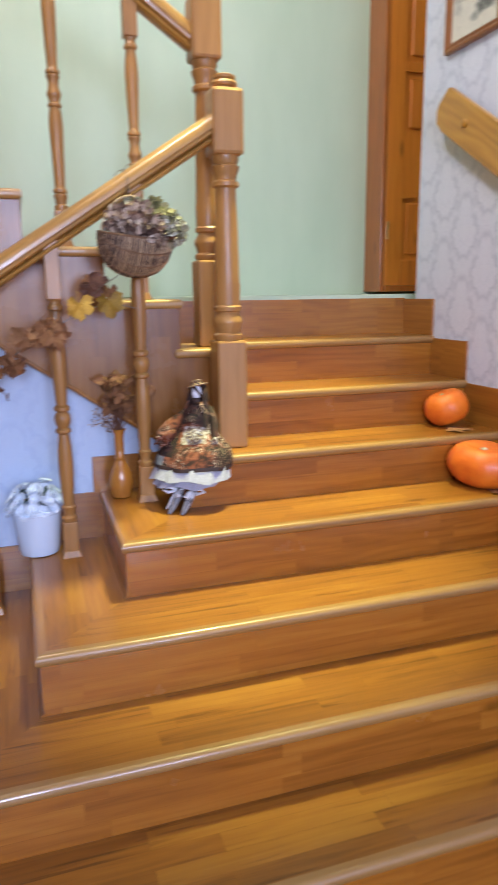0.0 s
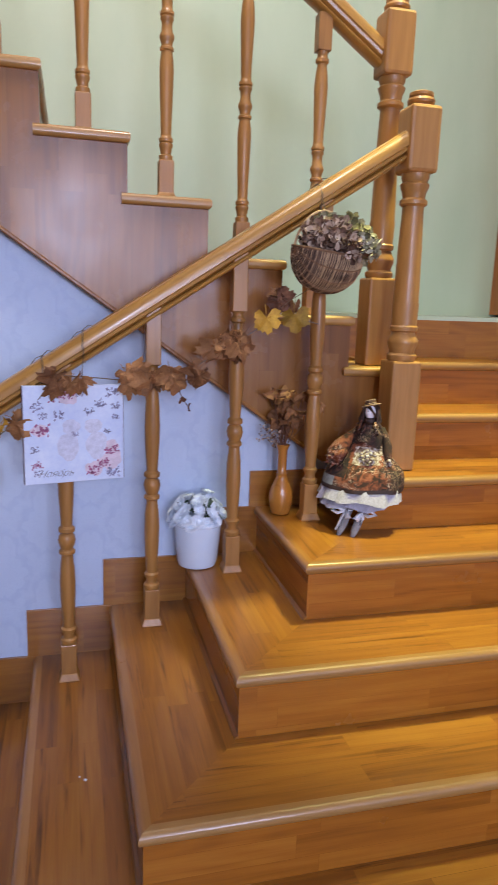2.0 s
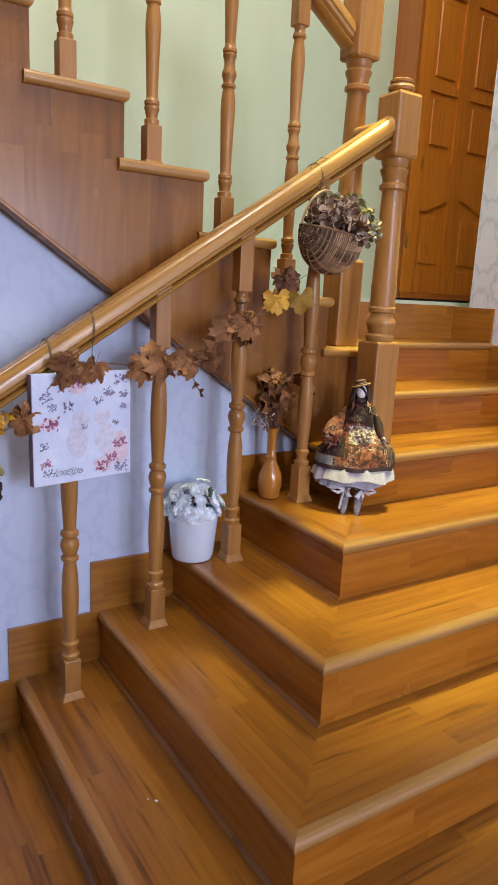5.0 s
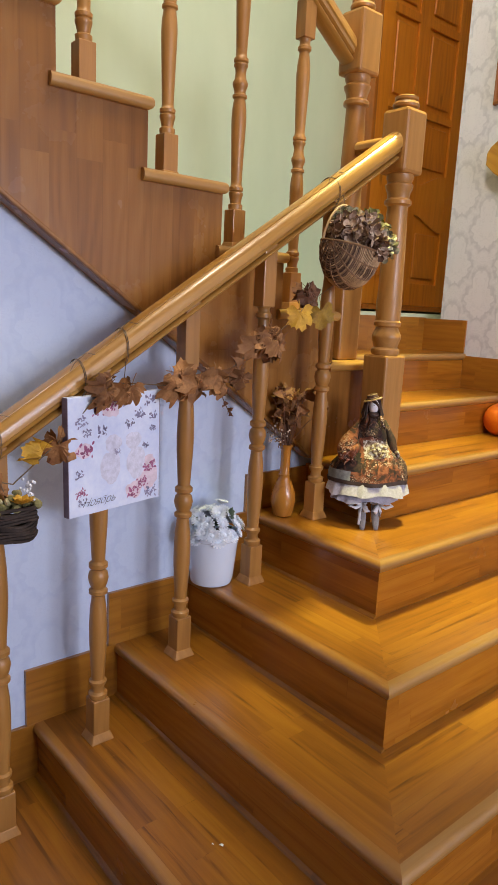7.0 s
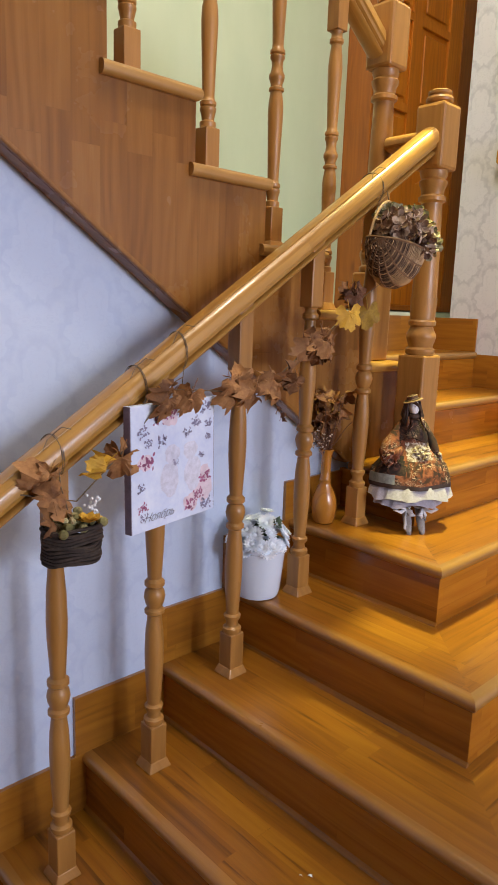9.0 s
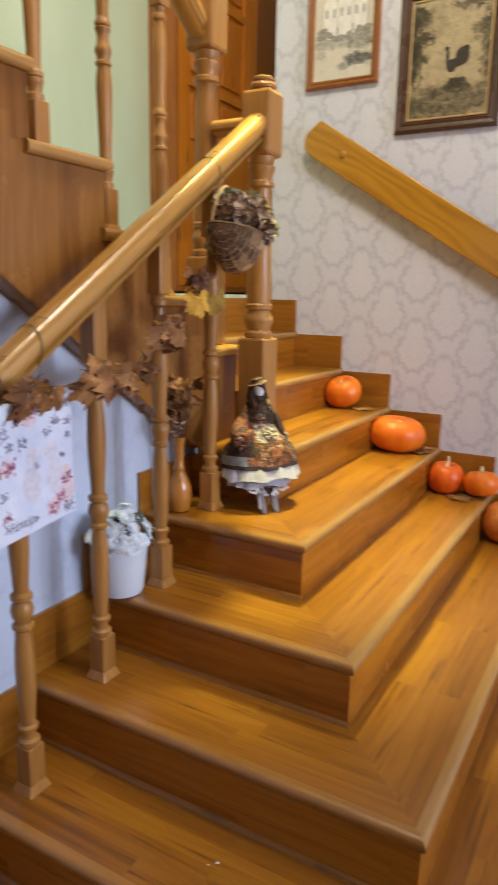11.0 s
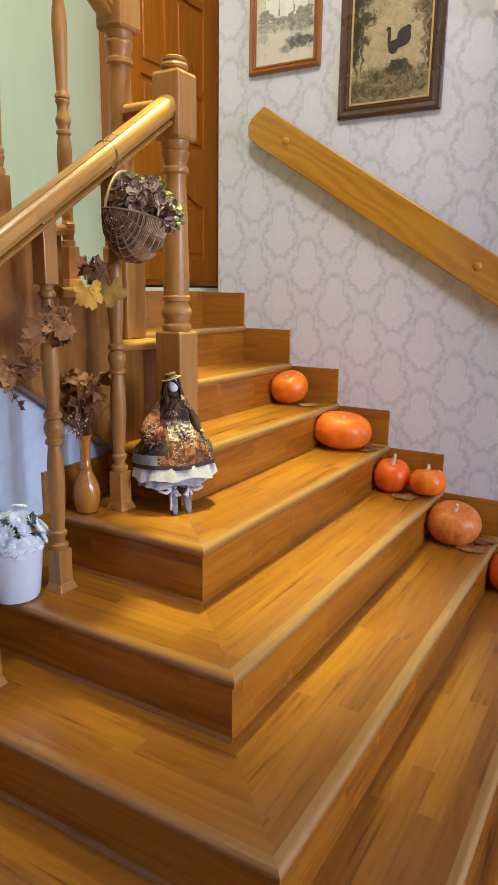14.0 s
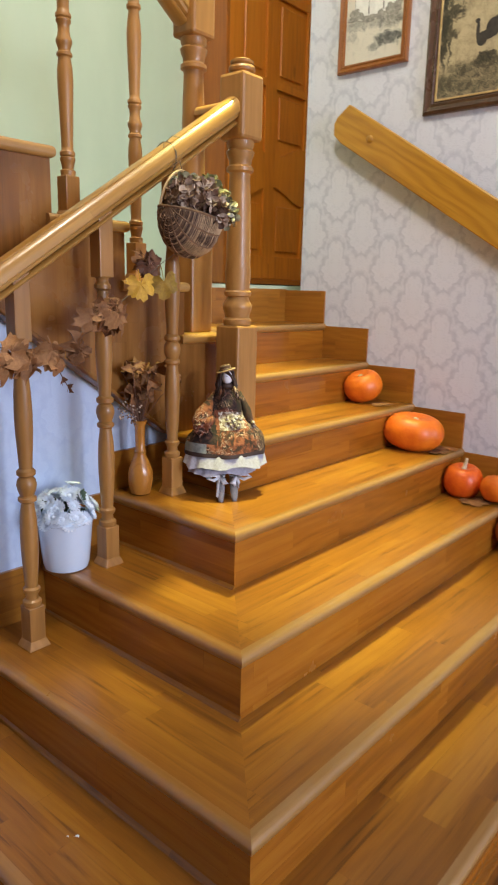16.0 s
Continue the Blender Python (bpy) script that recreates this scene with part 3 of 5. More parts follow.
def baluster(at, height, profile, label, group):
    ob = tagged(empty("baluster", at), label, "baluster", group)
    x, y, z = at
    bm = box(x - 0.0255, x + 0.0255, y - 0.0255, y + 0.0255, z, z + 0.13, 0.003)
    part("base_block", bm, wood_turned, ob)
    bm = box(x - 0.036, x + 0.036, y - 0.036, y + 0.036, z, z + 0.026)
    for v in bm.verts:
        if v.co.z > z + 0.02:
            v.co.x, v.co.y = x + (v.co.x - x) * 0.74, y + (v.co.y - y) * 0.74
    part("foot", soft(bm, 0.003), wood_turned, ob)
    part("shaft", lathe(profile, 20, at), wood_turned, ob, smooth=True)
    part("top_block", box(x - 0.0245, x + 0.0245, y - 0.0245, y + 0.0245, z + 0.9, z + height, 0.003), wood_turned, ob)
    return ob


YL, YQ = 2.663, 2.903


def rail_top(x):
    return 1.550 + 0.653 * x


for i, k in enumerate(range(5, 0, -1)):
    x = 0.757 - 0.2795 * i
    baluster((x, YL, k * R), rail_top(x) - 0.06 - k * R, LOWER, "turned honey oak baluster standing on a lower step", "balusters of the lower rail")
for i, k in enumerate(range(9, 20)):
    x = 0.809 - 0.272 * i
    baluster((x, YQ, uz(k)), 1.02, UPPER, "turned honey oak baluster standing on an upper step", "balusters of the upper rail")


def newel(at, low, block0, block1, cap, label):
    """A newel post: base block, turned shaft, top block and cap, by their heights over the floor."""
    x, y, z = at
    ob = tagged(empty("newel_post", at), label, "newel post", "newel posts")
    h = 0.055
    part("base_block", box(x - h, x + h, y - h, y + h, z, low, 0.008), wood_turned, ob)
    n = block0 - low
    prof = [(0.046, low - 0.002), (0.052, low + 0.008), (0.052, low + 0.02), (0.043, low + 0.028), (0.046, low + 0.04), (0.053, low + 0.06), (0.053, low + 0.072), (0.043, low + 0.09), (0.040, low + 0.1), (0.048, low + 0.105), (0.049, low + 0.118), (0.044, low + 0.124),
            (0.0465, low + 0.2), (0.0445, low + 0.3 * n), (0.041, low + 0.6 * n), (0.036, block0 - 0.115), (0.0365, block0 - 0.105), (0.047, block0 - 0.098), (0.047, block0 - 0.086), (0.038, block0 - 0.078), (0.040, block0 - 0.06), (0.047, block0 - 0.045), (0.049, block0 - 0.034),
            (0.041, block0 - 0.026), (0.047, block0 - 0.012), (0.047, block0 + 0.002)]
    part("shaft", lathe(prof, 28, (x, y, 0)), wood_turned, ob, smooth=True)
    part("top_block", soft(box(x - h, x + h, y - h, y + h, block0, block1), 0.012), wood_turned, ob)
    c = block1
    part("cap", lathe([(0.036, c - 0.002), (0.036, c + 0.006), (0.044, c + 0.010), (0.046, c + 0.018), (0.042, c + 0.026), (0.034, c + 0.028), (0.040, c + 0.034), (0.040, c + 0.042), (0.03, cap), (0.008, cap + 0.004)], 28, (x, y, 0)), wood_turned, ob, smooth=True)
    return ob


newel((1.078, 2.664, 6 * R), 1.46, 2.085, 2.295, 2.342, "square and turned oak newel post ending the lower rail")
newel((1.074, 2.893, 8 * R), 1.75, 2.448, 2.66, 2.705, "square and turned oak newel post at the upper flight")


def rail_profile(w, h):
    """Outline of the handrail: rounded crown, grooved sides and a slim bead below."""
    pts = []
    for i in range(13):
        a = math.pi * i / 12
        pts.append((w * math.cos(a), h * 0.45 + h * 0.55 * math.sin(a) ** 0.8))
        if i in (4, 8):
            for da, dip in ((0.035, 0.007), (0.075, 0.007), (0.10, 0.0)):
                pts.append((w * math.cos(a + da), h * 0.45 + h * 0.55 * math.sin(a + da) ** 0.8 - dip))
    pts += [(-w, h * 0.32), (-w * 0.86, h * 0.26), (-w * 0.80, h * 0.12), (-w * 0.40, 0.0), (w * 0.40, 0.0), (w * 0.80, h * 0.12), (w * 0.86, h * 0.26), (w, h * 0.32)]
    return pts


def handrail(name, xa, za, xb, zb, y, label, w=0.043, h=0.064):
    """A sloping rail whose crown runs from (xa, za) to (xb, zb)."""
    ob = tagged(empty(name, (xa, y, za)), label, "handrail")
    bm = bmesh.new()
    rings = [[bm.verts.new((x, y + p, z - 1.2 * h + 1.2 * q)) for p, q in rail_profile(w, h)] for x, z in ((xa, za), (xb, zb))]
    n = len(rings[0])
    for i in range(n):
        bm.faces.new((rings[0][i], rings[0][(i + 1) % n], rings[1][(i + 1) % n], rings[1][i]))
    bm.faces.new(rings[0][::-1])
    bm.faces.new(rings[1])
    bmesh.ops.recalc_face_normals(bm, faces=bm.faces)
    sloped(part("rail", bm, wood_rail_x, ob, smooth=True), "Y", (zb - za) / (xb - xa))
    bm = bmesh.new()
    rings = []
    for x, z in ((xa, za - 1.2 * h), (xb, zb - 1.2 * h)):
        rings.append([bm.verts.new((x, y + 0.033 * math.cos(2 * math.pi * i / 16), z - 0.011 + 0.012 * math.sin(2 * math.pi * i / 16))) for i in range(16)])
    for i in range(16):
        bm.faces.new((rings[0][i], rings[0][(i + 1) % 16], rings[1][(i + 1) % 16], rings[1][i]))
    bm.faces.new(rings[0][::-1])
    bm.faces.new(rings[1])
    bmesh.ops.recalc_face_normals(bm, faces=bm.faces)
    sloped(part("bead", bm, wood_rail_x, ob, smooth=True), "Y", (zb - za) / (xb - xa))
    return ob


handrail("lower_handrail", -1.2, rail_top(-1.2), 1.03, rail_top(1.03), YL, "glossy honey oak handrail with rounded crown and lower bead")
handrail("upper_handrail", 1.03, 2.572, -2.4, 2.572 + 3.43 * 0.668, YQ, "glossy oak handrail of the upper flight")

level = tagged(empty("level_handrail", (1.076, 2.78, 2.2)), "short level oak rail joining the two newel posts", "handrail")
bm = bmesh.new()
rings = [[bm.verts.new((1.076 + p, y, 2.168 + 1.2 * q)) for p, q in rail_profile(0.040, 0.044)] for y in (2.712, 2.852)]
n = len(rings[0])
for i in range(n):
    bm.faces.new((rings[0][i], rings[0][(i + 1) % n], rings[1][(i + 1) % n], rings[1][i]))
bm.faces.new(rings[0][::-1])
bm.faces.new(rings[1])
bmesh.ops.recalc_face_normals(bm, faces=bm.faces)
part("rail", bm, wood_turned, level, smooth=True)

# ---- door on the landing, in a deep frame that stands out from the green wall ----
YD = 4.0
DX0, DX1, DZ0, DZ1 = 2.425, 3.50, 1.625, 3.90
door = setting(empty("door_1", (2.9, YD, DZ0)), "closed honey-stained wooden panel door with arched panels", "door")
part("frame_side", box(DX0, DX0 + 0.03, YD, YG, DZ0, DZ1, 0.004), wood_casing, door)
part("frame_side", box(DX1 - 0.12, DX1 + 0.2, YD, YG, DZ0, DZ1, 0.004), wood_casing, door)
part("frame_head", box(DX0 + 0.03, DX1 - 0.12, YD, YG, DZ1 - 0.1, DZ1, 0.004), wood_casing, door)
part("threshold", box(DX0 + 0.03, DX1 - 0.12, YD - 0.012, YG, DZ0, DZ0 + 0.035, 0.004), wood_casing, door)
lx0, lx1, lz0, lz1 = DX0 + 0.032, DX1 - 0.122, DZ0 + 0.036, DZ1 - 0.102
leaf = part("leaf", box(lx0, lx1, YD + 0.022, YD + 0.04, lz0, lz1), wood_door, door)
cols = ((2.565, 2.805), (2.915, 3.225))
part("stile", box(lx0, cols[0][0], YD + 0.004, YD + 0.022, lz0, lz1, 0.003), wood_door, leaf)
part("stile", box(cols[1][1], lx1, YD + 0.004, YD + 0.022, lz0, lz1, 0.003), wood_door, leaf)
part("stile", box(cols[0][1], cols[1][0], YD + 0.004, YD + 0.022, lz0 + 0.1, lz1 - 0.1, 0.003), wood_door, leaf)
rows = ((1.81, 2.24), (2.44, 2.85), (2.90, 3.38), (3.43, 3.70))
for a, c in ((lz0, 1.81), (2.85, 2.90), (3.38, 3.43), (3.70, lz1)):
    part("rail", box(cols[0][0], cols[1][1], YD + 0.0045, YD + 0.022, a, c, 0.003), wood_door, leaf)
# waisted middle rail with waved edges
wave = []
span = cols[1][1] - cols[0][0]
for i in range(25):
    wave.append((cols[0][0] + i / 24 * span, 2.16 + 0.095 * math.sin(math.pi * i / 24) ** 2))
for i in range(24, -1, -1):
    wave.append((cols[0][0] + i / 24 * span, 2.53 - 0.09 * math.sin(math.pi * i / 24) ** 2))
part("rail", prism(wave, 0.0175, Matrix.Translation((0, YD + 0.0045, 0)) @ XZ), wood_door, leaf)
for a, c in cols:
    for n, (z0, z1) in enumerate(rows):
        part("panel", soft(box(a + 0.035, c - 0.035, YD + 0.009, YD + 0.022, z0 + (0.035 if n != 1 else 0.11), z1 - (0.035 if n else 0.1)), 0.011, 1), wood_door, leaf)
part("lock_plate", box(lx0 + 0.004, lx0 + 0.022, YD - 0.002, YD + 0.004, 1.93, 2.03, 0.002), brass, leaf, "small brass lock plate")

# ---- wall rail board, pictures and ceiling edge ----
board = tagged(empty("wall_handrail_board", (XW, 2.8, 2.28)), "flat honey oak handrail board pegged to the damask wall", "handrail")
S = 0.62
pts = [(2.923, 2.452), (2.99, 2.402), (3.006, 2.375), (3.006, 2.325), (2.962, 2.283), (0.75, 2.283 - S * 2.212), (0.75, 2.283 - S * 2.212 + 0.19)]
sloped(part("plank", soft(prism(pts, 0.03, Matrix.Translation((2.128, 0, 0)) @ YZ), 0.006), wood_board_y, board), "X", S)
for y, z in ((2.798, 2.284), (1.877, 1.714), (0.95, 1.14)):
    bm = bmesh.new()
    ball(bm, (2.126, y, z), 0.018, 0.6, 1, 1)
    part("peg", bm, wood_board_y, board, smooth=True)
    bm = box(2.156, XW + 0.004, y - 0.02, y + 0.02, z - 0.02, z + 0.02, 0.003)
    part("spacer", bm, wood_board_y, board)


def tint(name, c, rough=0.7, vary=0.18, scale=30.0):
    return simple(name, tuple(v * (1 - vary) for v in c), tuple(min(1, v * (1 + vary)) for v in c), scale, rough, 0, 0.1)


frame_brown = wood("frame_brown", "z", (0.19, 0.06, 0.010), (0.28, 0.095, 0.016), (0.36, 0.14, 0.025), stave=None, rough=0.3, coat=0.3)
frame_dark = wood("frame_dark", "z", (0.04, 0.017, 0.008), (0.07, 0.031, 0.015), (0.115, 0.053, 0.026), stave=None, rough=0.25, coat=0.5)
gilt = simple("gilt", (0.55, 0.38, 0.16), (0.75, 0.56, 0.28), 80, 0.35, 0, 0.1, 0.001, 0.6)
ink_grey = tint("ink_grey", (0.30, 0.30, 0.28), 0.6, 0.45, 45)
ink_white = tint("ink_white", (0.76, 0.76, 0.72), 0.6, 0.1, 30)
ink_dark = tint("ink_dark", (0.035, 0.028, 0.022), 0.5, 0.4, 40)
rnd = random.Random(5)


def blob_outline(cy, cz, ry, rz, n=18, rough=0.18):
    ph = [rnd.uniform(0, 6.28) for _ in range(3)]
    out = []
    for i in range(n):
        a = 2 * math.pi * i / n
        k = 1 + rough * (math.sin(3 * a + ph[0]) * 0.5 + math.sin(5 * a + ph[1]) * 0.35 + math.sin(8 * a + ph[2]) * 0.3)
        out.append((cy + ry * k * math.cos(a), cz + rz * k * math.sin(a)))
    return out


def picture(name, y0, y1, z0, z1, border, mat, sheet, shapes, label, bead=None):
    """A framed picture flat on the side wall; shapes are outlines in parts of the sheet's width and height."""
    ob = tagged(empty(name, (XW, (y0 + y1) / 2, z0)), label, "picture", "pictures on the wall")
    xf = XW - 0.024
    corners = [(y0, z0, 1, 1), (y1, z0, -1, 1), (y1, z1, -1, -1), (y0, z1, 1, -1)]
    moulding = [(0, 0), (0, 0.018), (0.10, 0.024), (0.26, 0.026), (0.36, 0.022), (0.62, 0.017), (0.70, 0.020), (0.82, 0.020), (0.90, 0.014), (1.0, 0.013), (1.0, 0)]
    for i in range(4):
        bm = bmesh.new()
        rings = [[bm.verts.new((XW - d_, cy + sy_ * q * border, cz + sz_ * q * border)) for q, d_ in moulding] for cy, cz, sy_, sz_ in (corners[i], corners[(i + 1) % 4])]
        n = len(moulding)
        for j in range(n):
            bm.faces.new((rings[0][j], rings[0][(j + 1) % n], rings[1][(j + 1) % n], rings[1][j]))
        bm.faces.new(rings[0][::-1])
        bm.faces.new(rings[1])
        bmesh.ops.recalc_face_normals(bm, faces=bm.faces)
        part("frame", bm, mat, ob)
    if bead:
        b = border
        for a, c, e, g in ((y0 + b, y1 - b, z0 + b, z0 + b + 0.008), (y0 + b, y1 - b, z1 - b - 0.008, z1 - b), (y0 + b, y0 + b + 0.008, z0 + b + 0.008, z1 - b - 0.008), (y1 - b - 0.008, y1 - b, z0 + b + 0.008, z1 - b - 0.008)):
            part("gilt_bead", box(xf + 0.008, xf + 0.014, a, c, e, g, 0.001), bead, ob)
    paper = part("sheet", box(xf + 0.013, XW - 0.002, y0 + border, y1 - border, z0 + border, z1 - border), sheet, ob)
    w, h = y1 - y0 - 2 * border, z1 - z0 - 2 * border
    for n, (kind, cy, cz, ry, rz, m) in enumerate(shapes):
        # cy runs from the picture's own left edge, which lies at the greater y
        yy, zz = y1 - border - cy * w, z0 + border + cz * h
        base = Matrix.Translation((xf + 0.0126 - 0.00007 * n, 0, 0)) @ YZ
        lim = lambda p: (min(max(p[0], y0 + border), y1 - border), min(max(p[1], z0 + border), z1 - border))
        if kind == "bar":
            pts = [lim(p) for p in ((yy - ry * w, zz - rz * h), (yy + ry * w, zz - rz * h), (yy + ry * w, zz + rz * h), (yy - ry * w, zz + rz * h))]
        elif kind == "oval":
            pts = [(yy + ry * w * math.cos(2 * math.pi * i / 20), zz + rz * h * math.sin(2 * math.pi * i / 20)) for i in range(20)]
        elif kind == "arch":
            pts = [(yy - ry * w, zz - rz * h), (yy + ry * w, zz - rz * h)] + [(yy + ry * w * math.cos(math.pi * i / 8), zz + rz * h * 0.6 + 0.4 * rz * h * math.sin(math.pi * i / 8)) for i in range(9)]
        else:
            pts = [lim(p) for p in blob_outline(yy, zz, ry * w, rz * h, 22, 0.35)]
        bm = bmesh.new()
        bm.faces.new([bm.verts.new(base @ Vector((p[0], p[1], 0))) for p in pts])
        bm.normal_update()
        for fc in bm.faces:
            if fc.normal.x > 0:
                fc.normal_flip()
        part("drawing", bm, m, paper)
    return ob




def painted(name, y0, y1, z0, z1, light, mid, dark, spots, grain=1.0):
    """A printed landscape: soft dark masses, given by their middle and reach in parts of the sheet, broken up by a brushy grain."""
    m, nt, b = material(name, 0.4)
    _, x, y, z = coords(nt)
    big = noise_tex(nt, vec(nt, y, z, 1.0), 34.0, 6.0, 0.7, 0.8)
    wob = [maths(nt, "MULTIPLY", maths(nt, "SUBTRACT", noise_tex(nt, vec(nt, y, z, k_), 26.0, 4.0, 0.65), 0.5), 0.22) for k_ in (11.0, 17.0)]
    hh = maths(nt, "ADD", maths(nt, "DIVIDE", maths(nt, "SUBTRACT", z, z0), z1 - z0), wob[0])
    ww = maths(nt, "ADD", maths(nt, "DIVIDE", maths(nt, "SUBTRACT", y1, y), y1 - y0), wob[1])
    fine = noise_tex(nt, vec(nt, y, z, 5.0), 150.0, 4.0, 0.7)
    f = None
    for cy, cz, ry, rz, k in spots:
        dy = maths(nt, "DIVIDE", maths(nt, "SUBTRACT", ww, cy), ry)
        dz = maths(nt, "DIVIDE", maths(nt, "SUBTRACT", hh, cz), rz)
        d = maths(nt, "SUBTRACT", 1.0, maths(nt, "ADD", maths(nt, "MULTIPLY", dy, dy), maths(nt, "MULTIPLY", dz, dz)))
        d = maths(nt, "MULTIPLY", maths(nt, "MAXIMUM", maths(nt, "MULTIPLY", d, 1.6), 0.0), k)
        d = maths(nt, "MINIMUM", d, k)
        f = d if f is None else maths(nt, "MAXIMUM", f, d)
    f = maths(nt, "ADD", f, maths(nt, "MULTIPLY", maths(nt, "SUBTRACT", big, 0.5), 1.1 * grain))
    f = maths(nt, "ADD", f, maths(nt, "MULTIPLY", maths(nt, "SUBTRACT", fine, 0.5), 0.4 * grain), True)
    nt.links.new(ramp(nt, f, (0.02, light), (0.40, mid), (0.74, dark), (1.0, tuple(c * 0.35 for c in dark))), b.inputs["Base Color"])
    return m


ground = ((0.2, 0.42, 0.3, 0.08, 0.45), (0.75, 0.40, 0.4, 0.10, 0.5), (0.78, 0.22, 0.30, 0.10, 0.75), (0.55, 0.14, 0.2, 0.05, 0.55), (0.12, 0.30, 0.12, 0.06, 0.4))
paint_building = painted("paint_building", 2.696, 2.994, 2.64, 3.024, (0.66, 0.63, 0.53), (0.45, 0.44, 0.38), (0.13, 0.13, 0.118), ground, 1.1)
woods = ((0.06, 0.62, 0.06, 0.45, 0.95), (0.14, 0.55, 0.03, 0.40, 0.8), (0.10, 0.86, 0.20, 0.12, 0.8), (0.13, 0.68, 0.22, 0.07, 0.85), (0.09, 0.52, 0.18, 0.07, 0.8), (0.70, 0.91, 0.28, 0.05, 0.7), (0.88, 0.72, 0.18, 0.06, 0.7), (0.90, 0.55, 0.03, 0.5, 0.6), (0.97, 0.55, 0.05, 0.5, 0.8), (0.84, 0.62, 0.10, 0.04, 0.5),
         (0.60, 0.29, 0.14, 0.06, 0.95), (0.5, 0.4, 1.2, 1.3, 0.12), (0.3, 0.8, 0.2, 0.2, 0.3), (0.5, 0.14, 0.70, 0.20, 0.62), (0.62, 0.25, 0.22, 0.07, 0.8), (0.33, 0.20, 0.10, 0.05, 0.75), (0.1, 0.12, 0.2, 0.12, 0.7))
paint_forest = painted("paint_forest", 2.147, 2.51, 2.412, 2.913, (0.47, 0.39, 0.23), (0.31, 0.25, 0.145), (0.09, 0.075, 0.043), woods, 1.25)
thicket = ((0.36, 0.56, 0.12, 0.40, 0.95), (0.30, 0.34, 0.22, 0.20, 0.9), (0.62, 0.42, 0.16, 0.36, 0.8), (0.88, 0.45, 0.14, 0.36, 0.75), (0.2, 0.06, 0.22, 0.10, 0.6), (0.75, 0.06, 0.3, 0.10, 0.6), (0.5, 0.5, 1.0, 1.0, 0.12))
paint_dark = painted("paint_dark", 1.368, 1.707, 1.878, 2.402, (0.42, 0.38, 0.29), (0.22, 0.195, 0.14), (0.05, 0.045, 0.035), thicket, 0.9)
ink_wash = tint("ink_wash", (0.30, 0.29, 0.25), 0.6, 0.4, 60.0)
shapes = [("bar", 0.52, 0.63, 0.36, 0.16, ink_white)]
shapes += [("arch", 0.27 + 0.25 * i, 0.70 + 0.03 * (i % 2), 0.118, 0.23, ink_white) for i in range(3)]
shapes += [("bar", 0.147 + 0.25 * i, 0.66, 0.004, 0.18, ink_grey) for i in range(4)]
shapes += [("arch", 0.21 + 0.125 * i, 0.76, 0.018, 0.05, ink_grey) for i in range(6)]
shapes += [("blob", cy, cz, ry, rz, ink_wash) for cy, cz, ry, rz in ((0.16, 0.53, 0.13, 0.07), (0.42, 0.47, 0.16, 0.04), (0.84, 0.50, 0.14, 0.09), (0.62, 0.48, 0.08, 0.05))]
shapes += [("arch", 0.40, 0.56, 0.014, 0.04, ink_grey), ("arch", 0.66, 0.57, 0.014, 0.04, ink_grey)]
picture("building_picture", 2.66, 3.03, 2.604, 3.06, 0.036, frame_brown, paint_building, shapes, "brown-framed drawing of a white arched building on the wall")
shapes = [("oval", 0.53, 0.43, 0.065, 0.055, ink_dark), ("oval", 0.475, 0.50, 0.022, 0.075, ink_dark), ("oval", 0.465, 0.575, 0.03, 0.018, ink_dark), ("oval", 0.655, 0.50, 0.085, 0.075, ink_dark), ("oval", 0.60, 0.455, 0.09, 0.04, ink_dark), ("oval", 0.70, 0.555, 0.04, 0.03, ink_dark)]
picture("forest_picture", 2.095, 2.562, 2.36, 2.965, 0.052, frame_dark, paint_forest, shapes, "dark-framed sepia woodland picture with a gilt inner bead", gilt)
shapes = []
picture("dark_forest_picture", 1.32, 1.755, 1.83, 2.45, 0.048, frame_brown, paint_dark, shapes, "brown-framed dark woodland picture low on the wall", gilt)

# ---- leaves ----


def maple(bm, m, size, curl=0.5, lobes=5, seed=0, crumple=1.0):
    """One dry maple leaf: a toothed, lobed outline fanned from the middle rib, folded along its veins, bent and crumpled."""
    r = random.Random(seed)
    n = lobes * 6 + 1
    ph = r.uniform(0, 6)
    dirs = []
    for i in range(n):
        a = -2.5 + 5.0 * i / (n - 1)
        k = (0.74, 0.86, 0.90, 1.0, 0.88, 0.90)[i % 6] * (1 - 0.2 * abs(a) / 2.5) * r.uniform(0.88, 1.1)
        dirs.append((math.sin(a), math.cos(a), k, 0.16 if i % 6 == 0 else 0.0 if i % 6 == 3 else 0.06))

    def bend(x, y, fold):
        d = math.hypot(x, y)
        z = -curl * (x * x * 0.6 + 0.35 * y * abs(y)) + crumple * (fold * d * 0.7 + 0.22 * d ** 3 * math.sin(3 * math.atan2(x, y) + ph) + 0.15 * math.sin(6 * x + ph) * math.cos(5 * y + 2 * ph) + 0.08 * math.sin(11 * x - 7 * y + ph) * d)
        return m @ (Vector((x, y, z)) * size)
    c = bm.verts.new(bend(0, 0, 0))
    rings = [[bm.verts.new(bend(x * k * q + r.uniform(-0.04, 0.04) * crumple * q, y * k * q, fold)) for x, y, k, fold in dirs] for q in (0.38, 0.72, 1.0)]
    for i in range(n - 1):
        bm.faces.new((c, rings[0][i], rings[0][i + 1]))
        for p, q in zip(rings, rings[1:]):
            bm.faces.new((p[i], q[i], q[i + 1], p[i + 1]))
    a, b2 = bend(0, -0.03, 0), bend(0.05, -0.75, 0)
    tube([a, (a + b2) / 2 + Vector((0, 0, 0.003)), b2], size * 0.02, 4, bm)
    return bm


